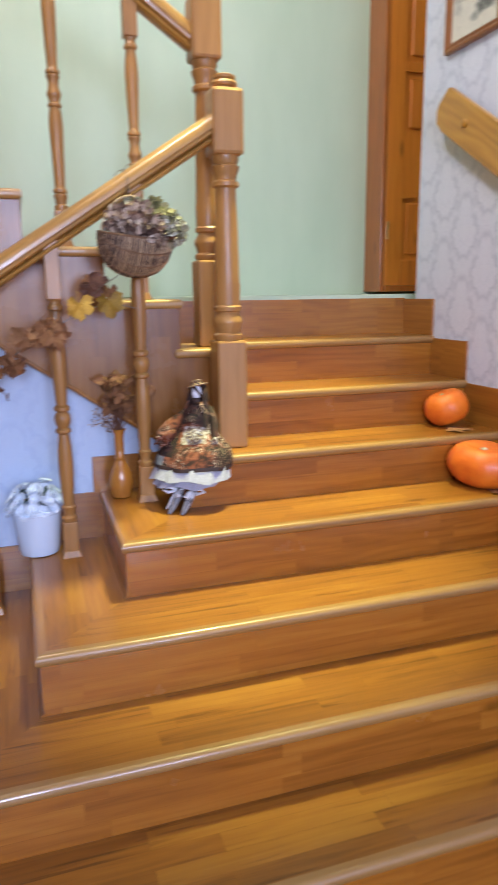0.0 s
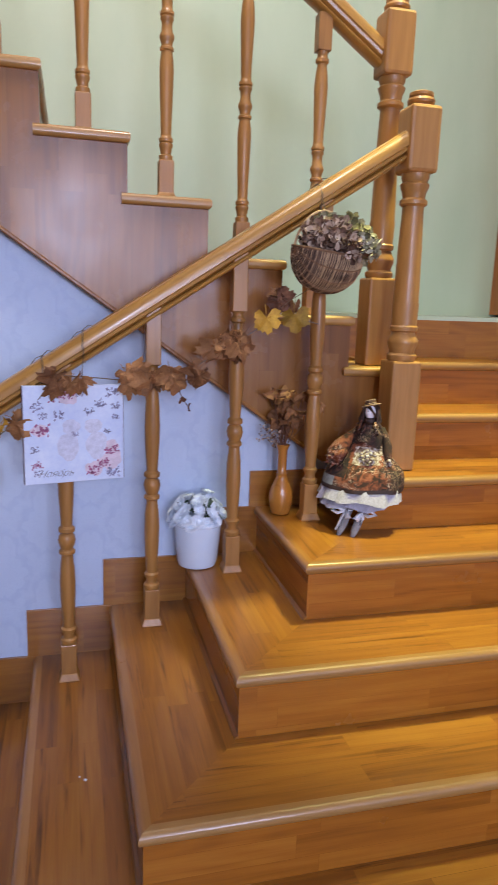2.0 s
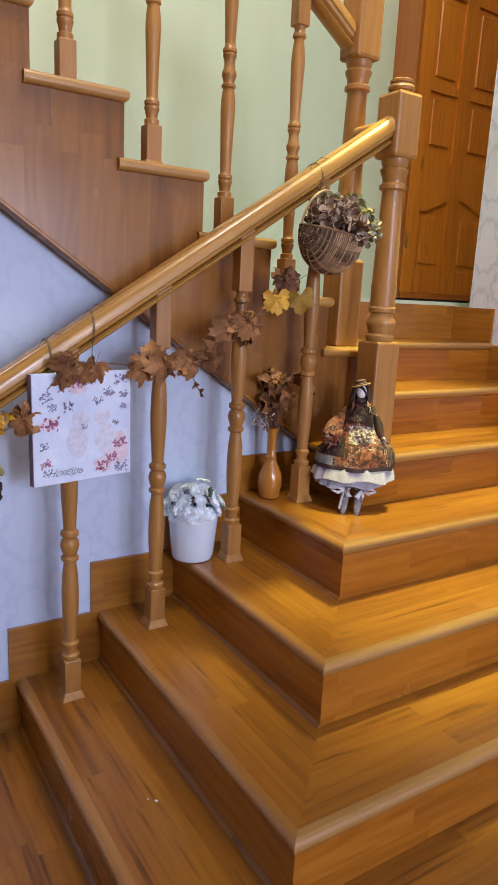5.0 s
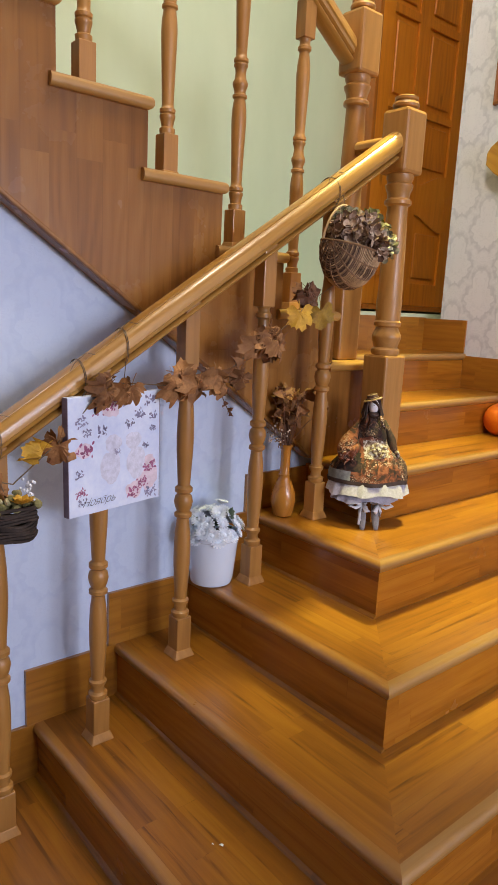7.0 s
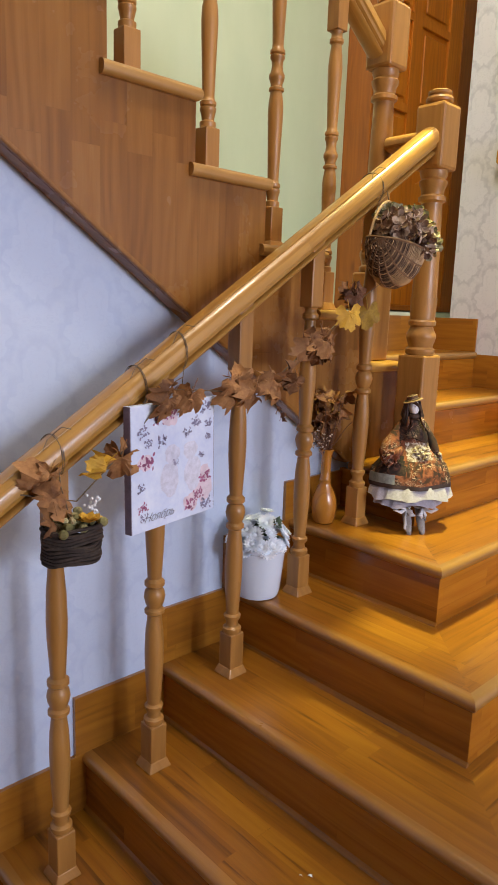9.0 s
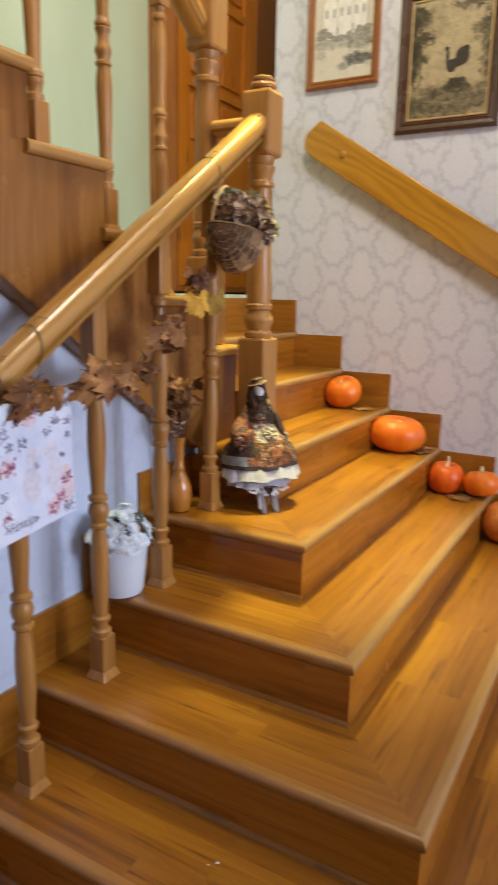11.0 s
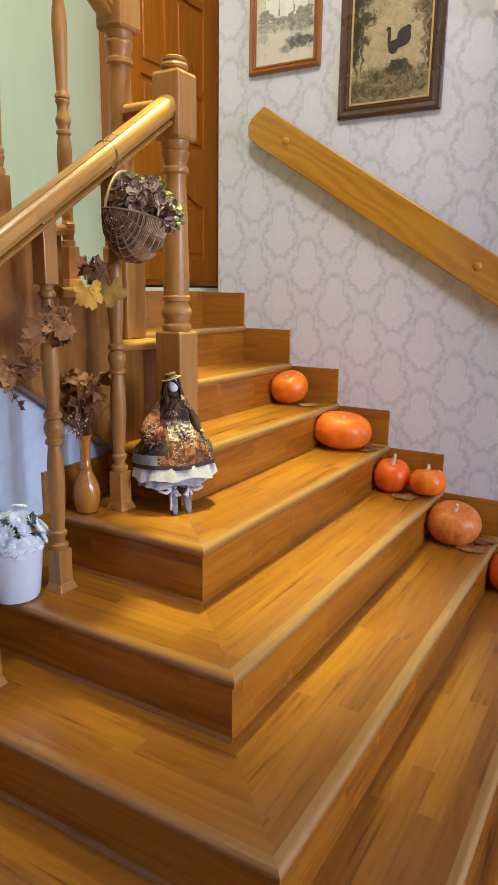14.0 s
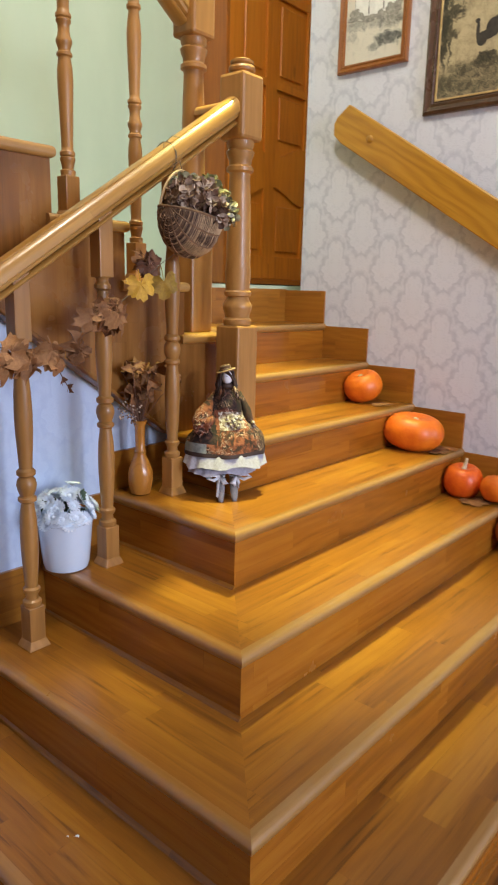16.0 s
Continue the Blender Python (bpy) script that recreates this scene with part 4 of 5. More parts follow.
def tilt(at, rx, ry, rz):
    return Matrix.Translation(at) @ Euler((rx, ry, rz)).to_matrix().to_4x4()


def hanging(p):
    """A pose for a drooping leaf: its tip mostly down, its face turned to the room."""
    tip = Vector((rnd.uniform(-0.9, 0.9), rnd.uniform(-0.5, 0.2), rnd.uniform(-1.2, -0.2))).normalized()
    face = Vector((rnd.uniform(-0.8, 0.8), -1.0, rnd.uniform(-0.3, 0.7)))
    xa_ = tip.cross(face).normalized()
    za_ = xa_.cross(tip)
    m = Matrix((xa_, tip, za_)).transposed().to_4x4()
    return Matrix.Translation(p) @ m


def leaf_thing(at, size, rz, mat, seed, label):
    bm = maple(bmesh.new(), tilt((at[0], at[1], at[2] + 0.006), 0, 0, rz), size * 0.9, 0.03, 5, seed, 0.16)
    ob = part("fallen_leaf", bm, mat, smooth=True)
    return tagged(ob, label, "leaf", "dry leaves on the steps")


# ---- pumpkins ----


def pumpkin(at, r, h, mat, ribs, stem, label, lean=(0, 0), depth=0.035, squash=(1, 1), rz=0.0):
    ob = tagged(empty("pumpkin", at), label, "pumpkin", "pumpkins along the steps")
    bm = bmesh.new()
    nu, nv = ribs * 6, 16
    q = Euler((lean[0], lean[1], rz)).to_matrix()
    c = Vector((at[0], at[1], at[2] + h / 2))
    rings = []
    for j in range(nv + 1):
        b = math.pi * j / nv
        ring = []
        for i in range(nu):
            a = 2 * math.pi * i / nu
            groove = 1 - depth * (1 - abs(math.sin(a * ribs / 2))) ** 2.2 * math.sin(b)
            rr = r * math.sin(b) ** 0.8 * groove * (1 + 0.02 * math.sin(2 * a + at[1] * 9))
            zz = h / 2 * math.cos(b) * (1 - 0.32 * math.exp(-(math.sin(b) / 0.33) ** 2))
            ring.append(bm.verts.new(c + q @ Vector((rr * math.cos(a) * squash[0], rr * math.sin(a) * squash[1], zz))))
        rings.append(ring)
    for a, b in zip(rings, rings[1:]):
        for i in range(nu):
            bm.faces.new((a[i], b[i], b[(i + 1) % nu], a[(i + 1) % nu]))
    bmesh.ops.remove_doubles(bm, verts=bm.verts, dist=1e-5)
    low = min(v.co.z for v in bm.verts)
    for v in bm.verts:
        v.co.z += at[2] - low
        if v.co.z < at[2] + 0.004:
            v.co.z = at[2] + 0.0005
    part("flesh", bm, mat, ob, smooth=True)
    top = c + q @ Vector((0, 0, h / 2 * 0.7)) + Vector((0, 0, at[2] - low))
    if stem:
        d = q @ Vector((0.25, -0.1, 1))
        pts = [top - 0.01 * d, top + 0.3 * stem * d, top + 0.7 * stem * d + Vector((0.002, 0, 0)), top + stem * d + Vector((0.008, 0.004, 0))]
        part("stem", tube(pts, lambda s: 0.011 - 0.005 * s + (0.005 if s < 0.1 else 0), 8), stem_mat, ob, "pale dry stem", smooth=True)
    else:
        bm = bmesh.new()
        ball(bm, top, 0.013, 1, 1, 0.5, turn=q.to_4x4())
        part("stem_scar", bm, stem_mat, ob, "pale scar of a cut stem", smooth=True)
    return ob


pumpkin((2.045, 2.705, 6 * R), 0.094, 0.152, pumpkin_orange, 9, 0, "small round bright orange pumpkin against the skirting", (-0.15, -0.35), 0.025)
pumpkin((2.015, 2.405, 5 * R), 0.132, 0.175, pumpkin_orange, 8, 0, "wide flattened orange pumpkin on dry leaves", (0.1, -0.1), 0.05, (0.86, 1.06), 0.35)
pumpkin((2.05, 2.165, 4 * R), 0.088, 0.155, pumpkin_red, 9, 0.045, "small orange-red pumpkin with a pale upright stem", (0.05, -0.1), 0.03)
pumpkin((2.055, 2.000, 4 * R), 0.082, 0.132, pumpkin_orange, 9, 0.03, "small orange pumpkin with a thin dry stem", (-0.1, 0.15), 0.03)
pumpkin((2.012, 1.862, 3 * R), 0.116, 0.178, pumpkin_rust, 11, 0.028, "ribbed rust-orange pumpkin with pale freckles", (0.12, -0.2), 0.05)
pumpkin((2.04, 1.602, 2 * R), 0.106, 0.16, pumpkin_red, 9, 0, "glossy deep orange pumpkin on a low step", (0.1, -0.25), 0.02)
for at, s, rz, m, sd, lb in (((2.03, 2.58, 6 * R), 0.07, 0.4, leaf_tan, 3, "flat tan dry leaf beside a pumpkin"), ((2.04, 2.30, 5 * R), 0.085, 1.9, leaf_brown, 4, "flat brown dry maple leaf on a step"), ((2.10, 2.28, 5 * R), 0.075, -0.7, leaf_tan, 5, "flat tan dry leaf beside a pumpkin"),
                             ((1.98, 2.08, 4 * R), 0.085, 2.2, leaf_brown, 6, "flat brown dry maple leaf on a step"), ((2.05, 2.04, 4 * R), 0.08, 0.9, leaf_brown, 7, "flat brown dry maple leaf on a step"), ((1.97, 1.77, 3 * R), 0.085, 1.6, leaf_tan, 8, "flat greyish dry leaf under a pumpkin"), ((2.07, 1.73, 3 * R), 0.08, -1.0, leaf_brown, 9, "flat brown dry maple leaf on a step"), ((2.04, 1.48, 2 * R), 0.07, 0.3, leaf_brown, 10, "flat brown dry maple leaf on a step")):
    leaf_thing(at, s, rz, m, sd, lb)

# ---- vase with dry leaves ----
VX, VY, VZ = 0.675, 2.735, 5 * R
vase = tagged(empty("vase", (VX, VY, VZ)), "glossy turned wooden bottle vase holding dry brown leaves", "vase")
part("body", lathe([(0.0283, 0), (0.034, 0.004), (0.0395, 0.025), (0.0442, 0.055), (0.0415, 0.085), (0.030, 0.115), (0.02, 0.135), (0.0189, 0.145), (0.0205, 0.15), (0.0167, 0.155), (0.0167, 0.19), (0.0178, 0.235), (0.0238, 0.252), (0.0259, 0.257), (0.0205, 0.258), (0.013, 0.245)], 28, (VX, VY, VZ)), vase_wood, vase, smooth=True)
posy = tagged(empty("dried_bouquet", (VX, VY, VZ + 0.25)), "dry crumpled brown leaves and stalks in the vase", "dried flowers")
for i in range(26):
    a, sp = 2 * math.pi * i / 11 + 0.3, rnd.uniform(0.012, 0.068)
    top = Vector((VX + sp * math.cos(a), VY + 0.7 * sp * math.sin(a), VZ + 0.257 + rnd.uniform(0.07, 0.18)))
    part("stalk", tube([(VX, VY, VZ + 0.22), ((VX + top.x) / 2, (VY + top.y) / 2, VZ + 0.30), top], 0.0014, 4), leaf_dark, posy)
    part("leaf", maple(bmesh.new(), tilt(top, rnd.uniform(0.6, 2.2), rnd.uniform(-0.8, 0.8), rnd.uniform(0, 6)), rnd.uniform(0.026, 0.044), 1.6, 3, i + 20, 1.4), (leaf_brown, leaf_tan, leaf_brown)[i % 3], posy, smooth=True)
for i in range(8):
    at = (VX - 0.055 + rnd.uniform(-0.035, 0.03), VY - 0.01 + rnd.uniform(-0.03, 0.02), VZ + 0.285 + rnd.uniform(-0.03, 0.04))
    part("stalk", tube([(VX - 0.004, VY, VZ + 0.24), ((VX + at[0]) / 2, VY, VZ + 0.285), at], 0.001, 4), leaf_dark, posy)
    bm = bmesh.new()
    for j in range(10):
        p = Vector(at) + Vector((rnd.gauss(0, 0.008), rnd.gauss(0, 0.008), rnd.gauss(0, 0.008)))
        ball(bm, p, rnd.uniform(0.002, 0.0038), u=5, v=4)
    part("seed_head", bm, hydrangea, posy)

part("stalk", tube([(VX, VY, VZ + 0.24), (VX + 0.06, VY - 0.03, VZ + 0.33), (VX + 0.118, VY - 0.07, VZ + 0.395)], 0.0013, 4), leaf_dark, posy)
part("leaf", maple(bmesh.new(), tilt((VX + 0.118, VY - 0.07, VZ + 0.395), 1.5, 0.2, 0.6), 0.03, 1.2, 3, 77, 1.0), leaf_tan, posy, smooth=True)

# ---- white flower pot ----
PX, PY, PZ = 0.370, 2.738, 4 * R
pot = tagged(empty("flower_pot", (PX, PY, PZ)), "smooth white tapered flower pot on a stair tread", "flower pot")
part("pot_body", lathe([(0.059, 0), (0.067, 0.004), (0.072, 0.02), (0.079, 0.09), (0.085, 0.155), (0.089, 0.158), (0.090, 0.172), (0.086, 0.175), (0.081, 0.17), (0.077, 0.14)], 36, (PX, PY, PZ)), pot_white, pot, smooth=True)
mums = tagged(empty("white_chrysanthemums", (PX, PY, PZ + 0.14)), "bunch of white artificial chrysanthemums in the pot", "flowers")
fl = bmesh.new()
for ring, (n, r, lift) in enumerate(((16, 0.031, 0.25), (14, 0.026, 0.6), (11, 0.019, 1.0), (7, 0.011, 1.35))):
    for i in range(n):
        a = 2 * math.pi * i / n + ring * 0.21
        d = Vector((math.cos(a), math.sin(a), 0))
        s = Vector((-math.sin(a), math.cos(a), 0))
        rows_ = []
        for t_, w_ in ((0.12, 0.25), (0.55, 1.0), (0.88, 0.85), (1.0, 0.25)):
            e = lift * t_
            p = d * (r * t_ * math.cos(e * 0.6)) + Vector((0, 0, r * t_ * math.sin(e) * 0.9 - 0.002 * ring + 0.004))
            w = 0.0042 * w_
            rows_.append((fl.verts.new(p - s * w), fl.verts.new(p + s * w)))
        for (a1, b1), (a2, b2) in zip(rows_, rows_[1:]):
            fl.faces.new((a1, b1, b2, a2))
ball(fl, (0, 0, 0.006), 0.008, 1, 1, 0.7, 8, 6)
mesh_mum = bpy.data.meshes.new("flower")
fl.to_mesh(mesh_mum)
fl.free()
mesh_mum.materials.append(petal_white)
k = 0
for rr, n, zz in ((0.0, 1, 0.075), (0.035, 6, 0.066), (0.066, 11, 0.042), (0.088, 13, 0.014), (0.092, 11, -0.006)):
    for i in range(n):
        a = 2 * math.pi * i / n + rr * 9 + rnd.uniform(-0.2, 0.2)
        p = Vector((PX + rr * math.cos(a), PY + 0.82 * rr * math.sin(a), PZ + 0.178 + zz + rnd.uniform(-0.012, 0.016)))
        d = Vector((math.cos(a) * rr * 10 + rnd.uniform(-0.3, 0.3), math.sin(a) * rr * 10 + rnd.uniform(-0.3, 0.3), 0.7)).normalized()
        ob = new("flower", mesh_mum)
        ob.parent = mums
        ob.matrix_parent_inverse = Matrix.Translation(mums.location).inverted()
        ob.matrix_basis = Matrix.Translation(p) @ d.to_track_quat("Z", "Y").to_matrix().to_4x4() @ Matrix.Rotation(rnd.uniform(0, 6), 4, "Z") @ Matrix.Scale(rnd.uniform(0.72, 1.0), 4)
for i in range(16):
    a = rnd.uniform(0, 6.28)
    rr = rnd.uniform(0.02, 0.085)
    p = Vector((PX + rr * math.cos(a), PY + 0.8 * rr * math.sin(a), PZ + 0.185 + rnd.uniform(0, 0.06)))
    part("leaf", maple(bmesh.new(), tilt(p, rnd.uniform(-0.9, 0.9), rnd.uniform(-0.9, 0.9), a), rnd.uniform(0.016, 0.026), 0.5, 3, i), leaf_green, mums, smooth=True)

def rail_loop(x, turns=2, seed=0):
    """Thin twine wound round the lower handrail, with two loose ends on top."""
    r = random.Random(seed)
    pts = []
    for i in range(18 * turns + 1):
        a = 2 * math.pi * i / 18
        pts.append((x + 0.004 * i / 18 + 0.004 * math.sin(a + seed), YL + 0.047 * math.cos(a), rail_top(x) - 0.046 + 0.051 * math.sin(a)))
    bm = tube(pts, 0.0011, 5)
    for k_ in (-1, 1):
        tube([(x, YL - 0.01, rail_top(x) + 0.004), (x + 0.018 * k_, YL - 0.022 + r.uniform(-0.01, 0.01), rail_top(x) + 0.010 + 0.012 * k_), (x + 0.034 * k_, YL - 0.034, rail_top(x) - 0.002 + 0.02 * k_)], 0.0011, 4, bm)
    return bm


# ---- wicker basket with hydrangeas, hung on the rail ----
BX, BY, BZ = 0.742, 2.56, 1.808
basket = tagged(empty("hanging_basket", (BX, BY, BZ)), "brown wicker basket wired to the handrail", "basket")
A, B, C = 0.122, 0.082, 0.128
wicker_dark = speckled("wicker_dark", (0.0, (0.05, 0.025, 0.014)), (0.5, (0.13, 0.07, 0.036)), (1.0, (0.30, 0.19, 0.11)))
TB = tilt((BX, BY, BZ), 0.12, 0.10, 0.25)


def bowl(u, v, k=1.0):
    """u runs end to end, v from the front rim under to the back rim, both 0 to 1."""
    th, ph = math.pi * u, math.pi * v
    s = math.sin(th) ** 0.75
    return TB @ Vector((-A * k * math.cos(th), -B * k * s * math.cos(ph), -C * k * s * math.sin(ph)))


bm = bmesh.new()
grid = [[bm.verts.new(bowl(i / 24, j / 16, 0.965)) for j in range(17)] for i in range(25)]
for i in range(24):
    for j in range(16):
        bm.faces.new((grid[i][j], grid[i + 1][j], grid[i + 1][j + 1], grid[i][j + 1]))
bmesh.ops.remove_doubles(bm, verts=bm.verts, dist=1e-5)
part("lining", bm, twig_dark, basket)
for j in range(9):
    part("rib", tube([bowl(i / 20, j / 8) for i in range(21)], 0.0032 if j not in (0, 8) else 0.0042, 6), wicker, basket, smooth=True)
# Pale strands are mixed in; the extra ones past i = 30 paint the highlight.
weave, pale_weave = bmesh.new(), bmesh.new()
for i in range(4, 92):
    u = i / 96
    off = i % 2
    tube([bowl(u + rnd.uniform(-0.002, 0.002), j / 16, 1.0 + 0.022 * math.sin(math.pi * (j + 2 * off * 1.0) / 2)) for j in range(17)], 0.0018, 4, pale_weave if i % 4 in (0, 2) and i > 30 or i % 5 == 0 else weave)
part("weave", weave, wicker_dark, basket, smooth=True)
part("weave", pale_weave, wicker_pale, basket, "paler strands of the weave, more of them where it catches light", smooth=True)
hoop = [TB @ Vector((-A * 0.8 * math.cos(math.pi * i / 20), B * 0.62, 0.125 * math.sin(math.pi * i / 20))) for i in range(21)]
part("handle", tube(hoop, 0.0042, 7), wicker_pale, basket, "pale cane hoop handle", smooth=True)
top = TB @ Vector((-0.01, B * 0.62, 0.125))
part("wire", tube([(top.x, top.y, top.z), (top.x - 0.004, YL - 0.06, top.z + 0.03), (top.x - 0.01, YL - 0.04, rail_top(top.x) - 0.075)], 0.0015, 5), wire_mat, basket, "dark tie wire round the rail")
part("twine", rail_loop(top.x - 0.012, 2, 5), wire_mat, basket)
flowers = tagged(empty("dried_hydrangeas", (BX, BY, BZ)), "faded brown and green dried hydrangea heads in the basket", "dried flowers")


def floret(bm, p, d, r):
    q = d.to_track_quat("Z", "Y").to_matrix() @ Matrix.Rotation(rnd.uniform(0, 3), 3, "Z")
    for i in range(4):
        a = math.pi / 2 * i
        e, s = Vector((math.cos(a), math.sin(a), 0)), Vector((-math.sin(a), math.cos(a), 0))
        cup = rnd.uniform(0.25, 0.95)
        up = Vector((0, 0, cup))
        rib = [bm.verts.new(p + q @ (v * r)) for v in (e * 0.06, e * 0.6 + up * 0.3, e * 1.0 + up)]
        for k_ in (1, -1):
            rim = [bm.verts.new(p + q @ (v * r)) for v in (e * 0.4 + s * 0.36 * k_ + up * 0.35, e * 0.8 + s * 0.42 * k_ + up * 0.8)]
            bm.faces.new((rib[0], rim[0], rib[1]))
            bm.faces.new((rib[1], rim[0], rim[1], rib[2]))


for cx, cy, cz, r, m in ((-0.05, -0.005, 0.035, 0.048, hydrangea), (-0.015, -0.03, 0.045, 0.05, hydrangea), (0.048, -0.012, 0.064, 0.053, hydrangea_green), (0.096, -0.036, 0.030, 0.050, hydrangea_pale), (0.03, -0.05, 0.022, 0.045, hydrangea), (-0.005, 0.03, 0.058, 0.048, hydrangea_pale), (0.085, 0.02, 0.045, 0.045, hydrangea_green)):
    bm = bmesh.new()
    c = TB @ Vector((cx, cy, cz))
    for i in range(50):
        zz = 1 - 1.7 * (i + 0.5) / 50
        a = i * 2.39996
        d = Vector((math.sqrt(max(0, 1 - zz * zz)) * math.cos(a), math.sqrt(max(0, 1 - zz * zz)) * math.sin(a), zz))
        floret(bm, c + d * r * rnd.uniform(0.78, 1.0), (d + Vector((rnd.gauss(0, 0.3), rnd.gauss(0, 0.3), rnd.gauss(0, 0.3)))).normalized(), rnd.uniform(0.018, 0.027))
    head = part("flower_head", bm, m, flowers)
    # Dark ball within each head, giving the gaps between florets their shade.
    core = bmesh.new()
    ball(core, c, r * 0.74, u=10, v=8)
    part("core", core, leaf_dark, head)

# ---- small twig basket on the lower balusters ----
NX, NY, NZ = -0.358, 2.60, 1.042
nest = tagged(empty("twig_basket", (NX, NY, NZ)), "small dark twig basket with moss and a yellow flower", "basket")
bm = bmesh.new()
for j in range(11):
    ph = rnd.uniform(0, 6)
    pts = [(NX + (0.066 + 0.004 * math.sin(5 * a + ph)) * math.cos(a), NY - 0.012 + (0.048 + 0.003 * math.sin(4 * a + ph)) * math.sin(a), NZ + 0.004 + j * 0.0075 + 0.003 * math.sin(3 * a + ph)) for a in [2 * math.pi * i / 22 for i in range(22)]]
    tube(pts, 0.0045, 5, bm, True)
tagged(part("twig_wall", bm, twig_dark, nest, smooth=True), kind="stuff")
part("base", lathe([(0.04, 0), (0.05, 0.002), (0.05, 0.008), (0.04, 0.01)], 16, (NX, NY - 0.012, NZ)), twig_dark, nest)
bm = bmesh.new()
for i in range(40):
    ball(bm, (NX + rnd.gauss(0, 0.028), NY - 0.012 + rnd.gauss(0, 0.02), NZ + 0.075 + rnd.uniform(0, 0.025)), rnd.uniform(0.006, 0.012), u=6, v=5)
part("moss", bm, hydrangea_green, nest)
bm = bmesh.new()
for n, r, e in ((8, 0.03, 0.5), (6, 0.022, 0.9), (4, 0.013, 1.3)):
    for i in range(n):
        a = 2 * math.pi * i / n + r * 30
        d, s = Vector((math.cos(a), math.sin(a), 0)), Vector((-math.sin(a), math.cos(a), 0))
        c = Vector((NX + 0.022, NY - 0.045, NZ + 0.09))
        v = [c + d * r * 0.15, c + d * r * 0.7 + s * r * 0.45 + Vector((0, 0, r * e * 0.6)), c + d * r + Vector((0, 0, r * e)), c + d * r * 0.7 - s * r * 0.45 + Vector((0, 0, r * e * 0.6))]
        bm.faces.new([bm.verts.new(p) for p in v])
part("flower", bm, leaf_yellow, nest, "pale yellow fabric flower")
bm = bmesh.new()
for i in range(22):
    ball(bm, (NX + 0.045 + rnd.gauss(0, 0.008), NY - 0.02 + rnd.gauss(0, 0.008), NZ + 0.11 + rnd.uniform(-0.02, 0.03)), 0.004, u=5, v=4)
part("white_berries", bm, petal_white, nest)
part("wire", tube([(NX, NY - 0.012, NZ + 0.08), (NX - 0.02, NY + 0.0, NZ + 0.17), (NX - 0.01, YL - 0.04, rail_top(NX) - 0.07)], 0.0015, 5), wire_mat, nest)
part("twine", rail_loop(NX - 0.01, 2, 11), wire_mat, nest)
for i, (dx, dz, s, m) in enumerate(((-0.045, 0.15, 0.05, leaf_brown), (-0.02, 0.12, 0.045, leaf_tan), (-0.05, 0.10, 0.045, leaf_brown))):
    part("leaf", maple(bmesh.new(), tilt((NX + dx, NY - 0.02, NZ + dz), 1.3, 0.3 - 0.3 * i, 0.5 * i), s, 0.9, 5, 60 + i), m, nest, smooth=True)

# ---- canvas calendar ----
canvas_mat = simple("canvas_mat", (0.60, 0.70, 0.92), (0.74, 0.83, 0.98), 13, 0.6, 0, 0.15)
wash_pink = tint("wash_pink", (0.74, 0.64, 0.72), 0.65, 0.12, 40)
wash_berry = tint("wash_berry", (0.38, 0.12, 0.24), 0.65, 0.35, 60)
wash_violet = tint("wash_violet", (0.26, 0.25, 0.38), 0.65, 0.35, 60)
wash_grey = tint("wash_grey", (0.66, 0.69, 0.82), 0.65, 0.14, 60)
ink_black = tint("ink_black", (0.09, 0.08, 0.11), 0.6, 0.1)
CX, CY, CZ, CA = -0.049, 2.619, 1.0625, 0.205
TC = Matrix.Translation((CX, CY, CZ)) @ Matrix.Rotation(CA, 4, "Z") @ Matrix.Rotation(-0.02, 4, "X")
cal = tagged(empty("canvas_calendar", (CX, CY, CZ)), "square white canvas calendar with watercolour flowers, tied to the rail", "calendar")
bm = soft(box(-0.156, 0.156, 0.0, 0.022, 0.0, 0.309), 0.002, 2)
bm.transform(TC)
canvas = part("canvas", bm, canvas_mat, cal)
canvas_side = tint("canvas_side", (0.20, 0.16, 0.22), 0.7, 0.2)
for x in (-0.1572, 0.156):
    bm = box(x, x + 0.0012, 0.001, 0.022, 0.001, 0.308)
    bm.transform(TC)
    part("side", bm, canvas_side, canvas, "dusky violet canvas edge")


def wash(name, outlines, mat, lift):
    b = bmesh.new()
    for pts in outlines:
        fc = b.faces.new([b.verts.new(TC @ Vector((x, -lift, z))) for x, z in pts])
    b.normal_update()
    for fc in b.faces:
        if fc.normal.y > 0:
            fc.normal_flip()
    return part(name, b, mat, canvas)


def drop(x, z, a, l, w):
    return [(x + l * t_ * math.cos(a) - w * k_ * math.sin(a), z + l * t_ * math.sin(a) + w * k_ * math.cos(a)) for t_, k_ in ((0, 0), (0.3, 0.8), (0.6, 1), (0.9, 0.5), (1, 0), (0.9, -0.5), (0.6, -1), (0.3, -0.8))]


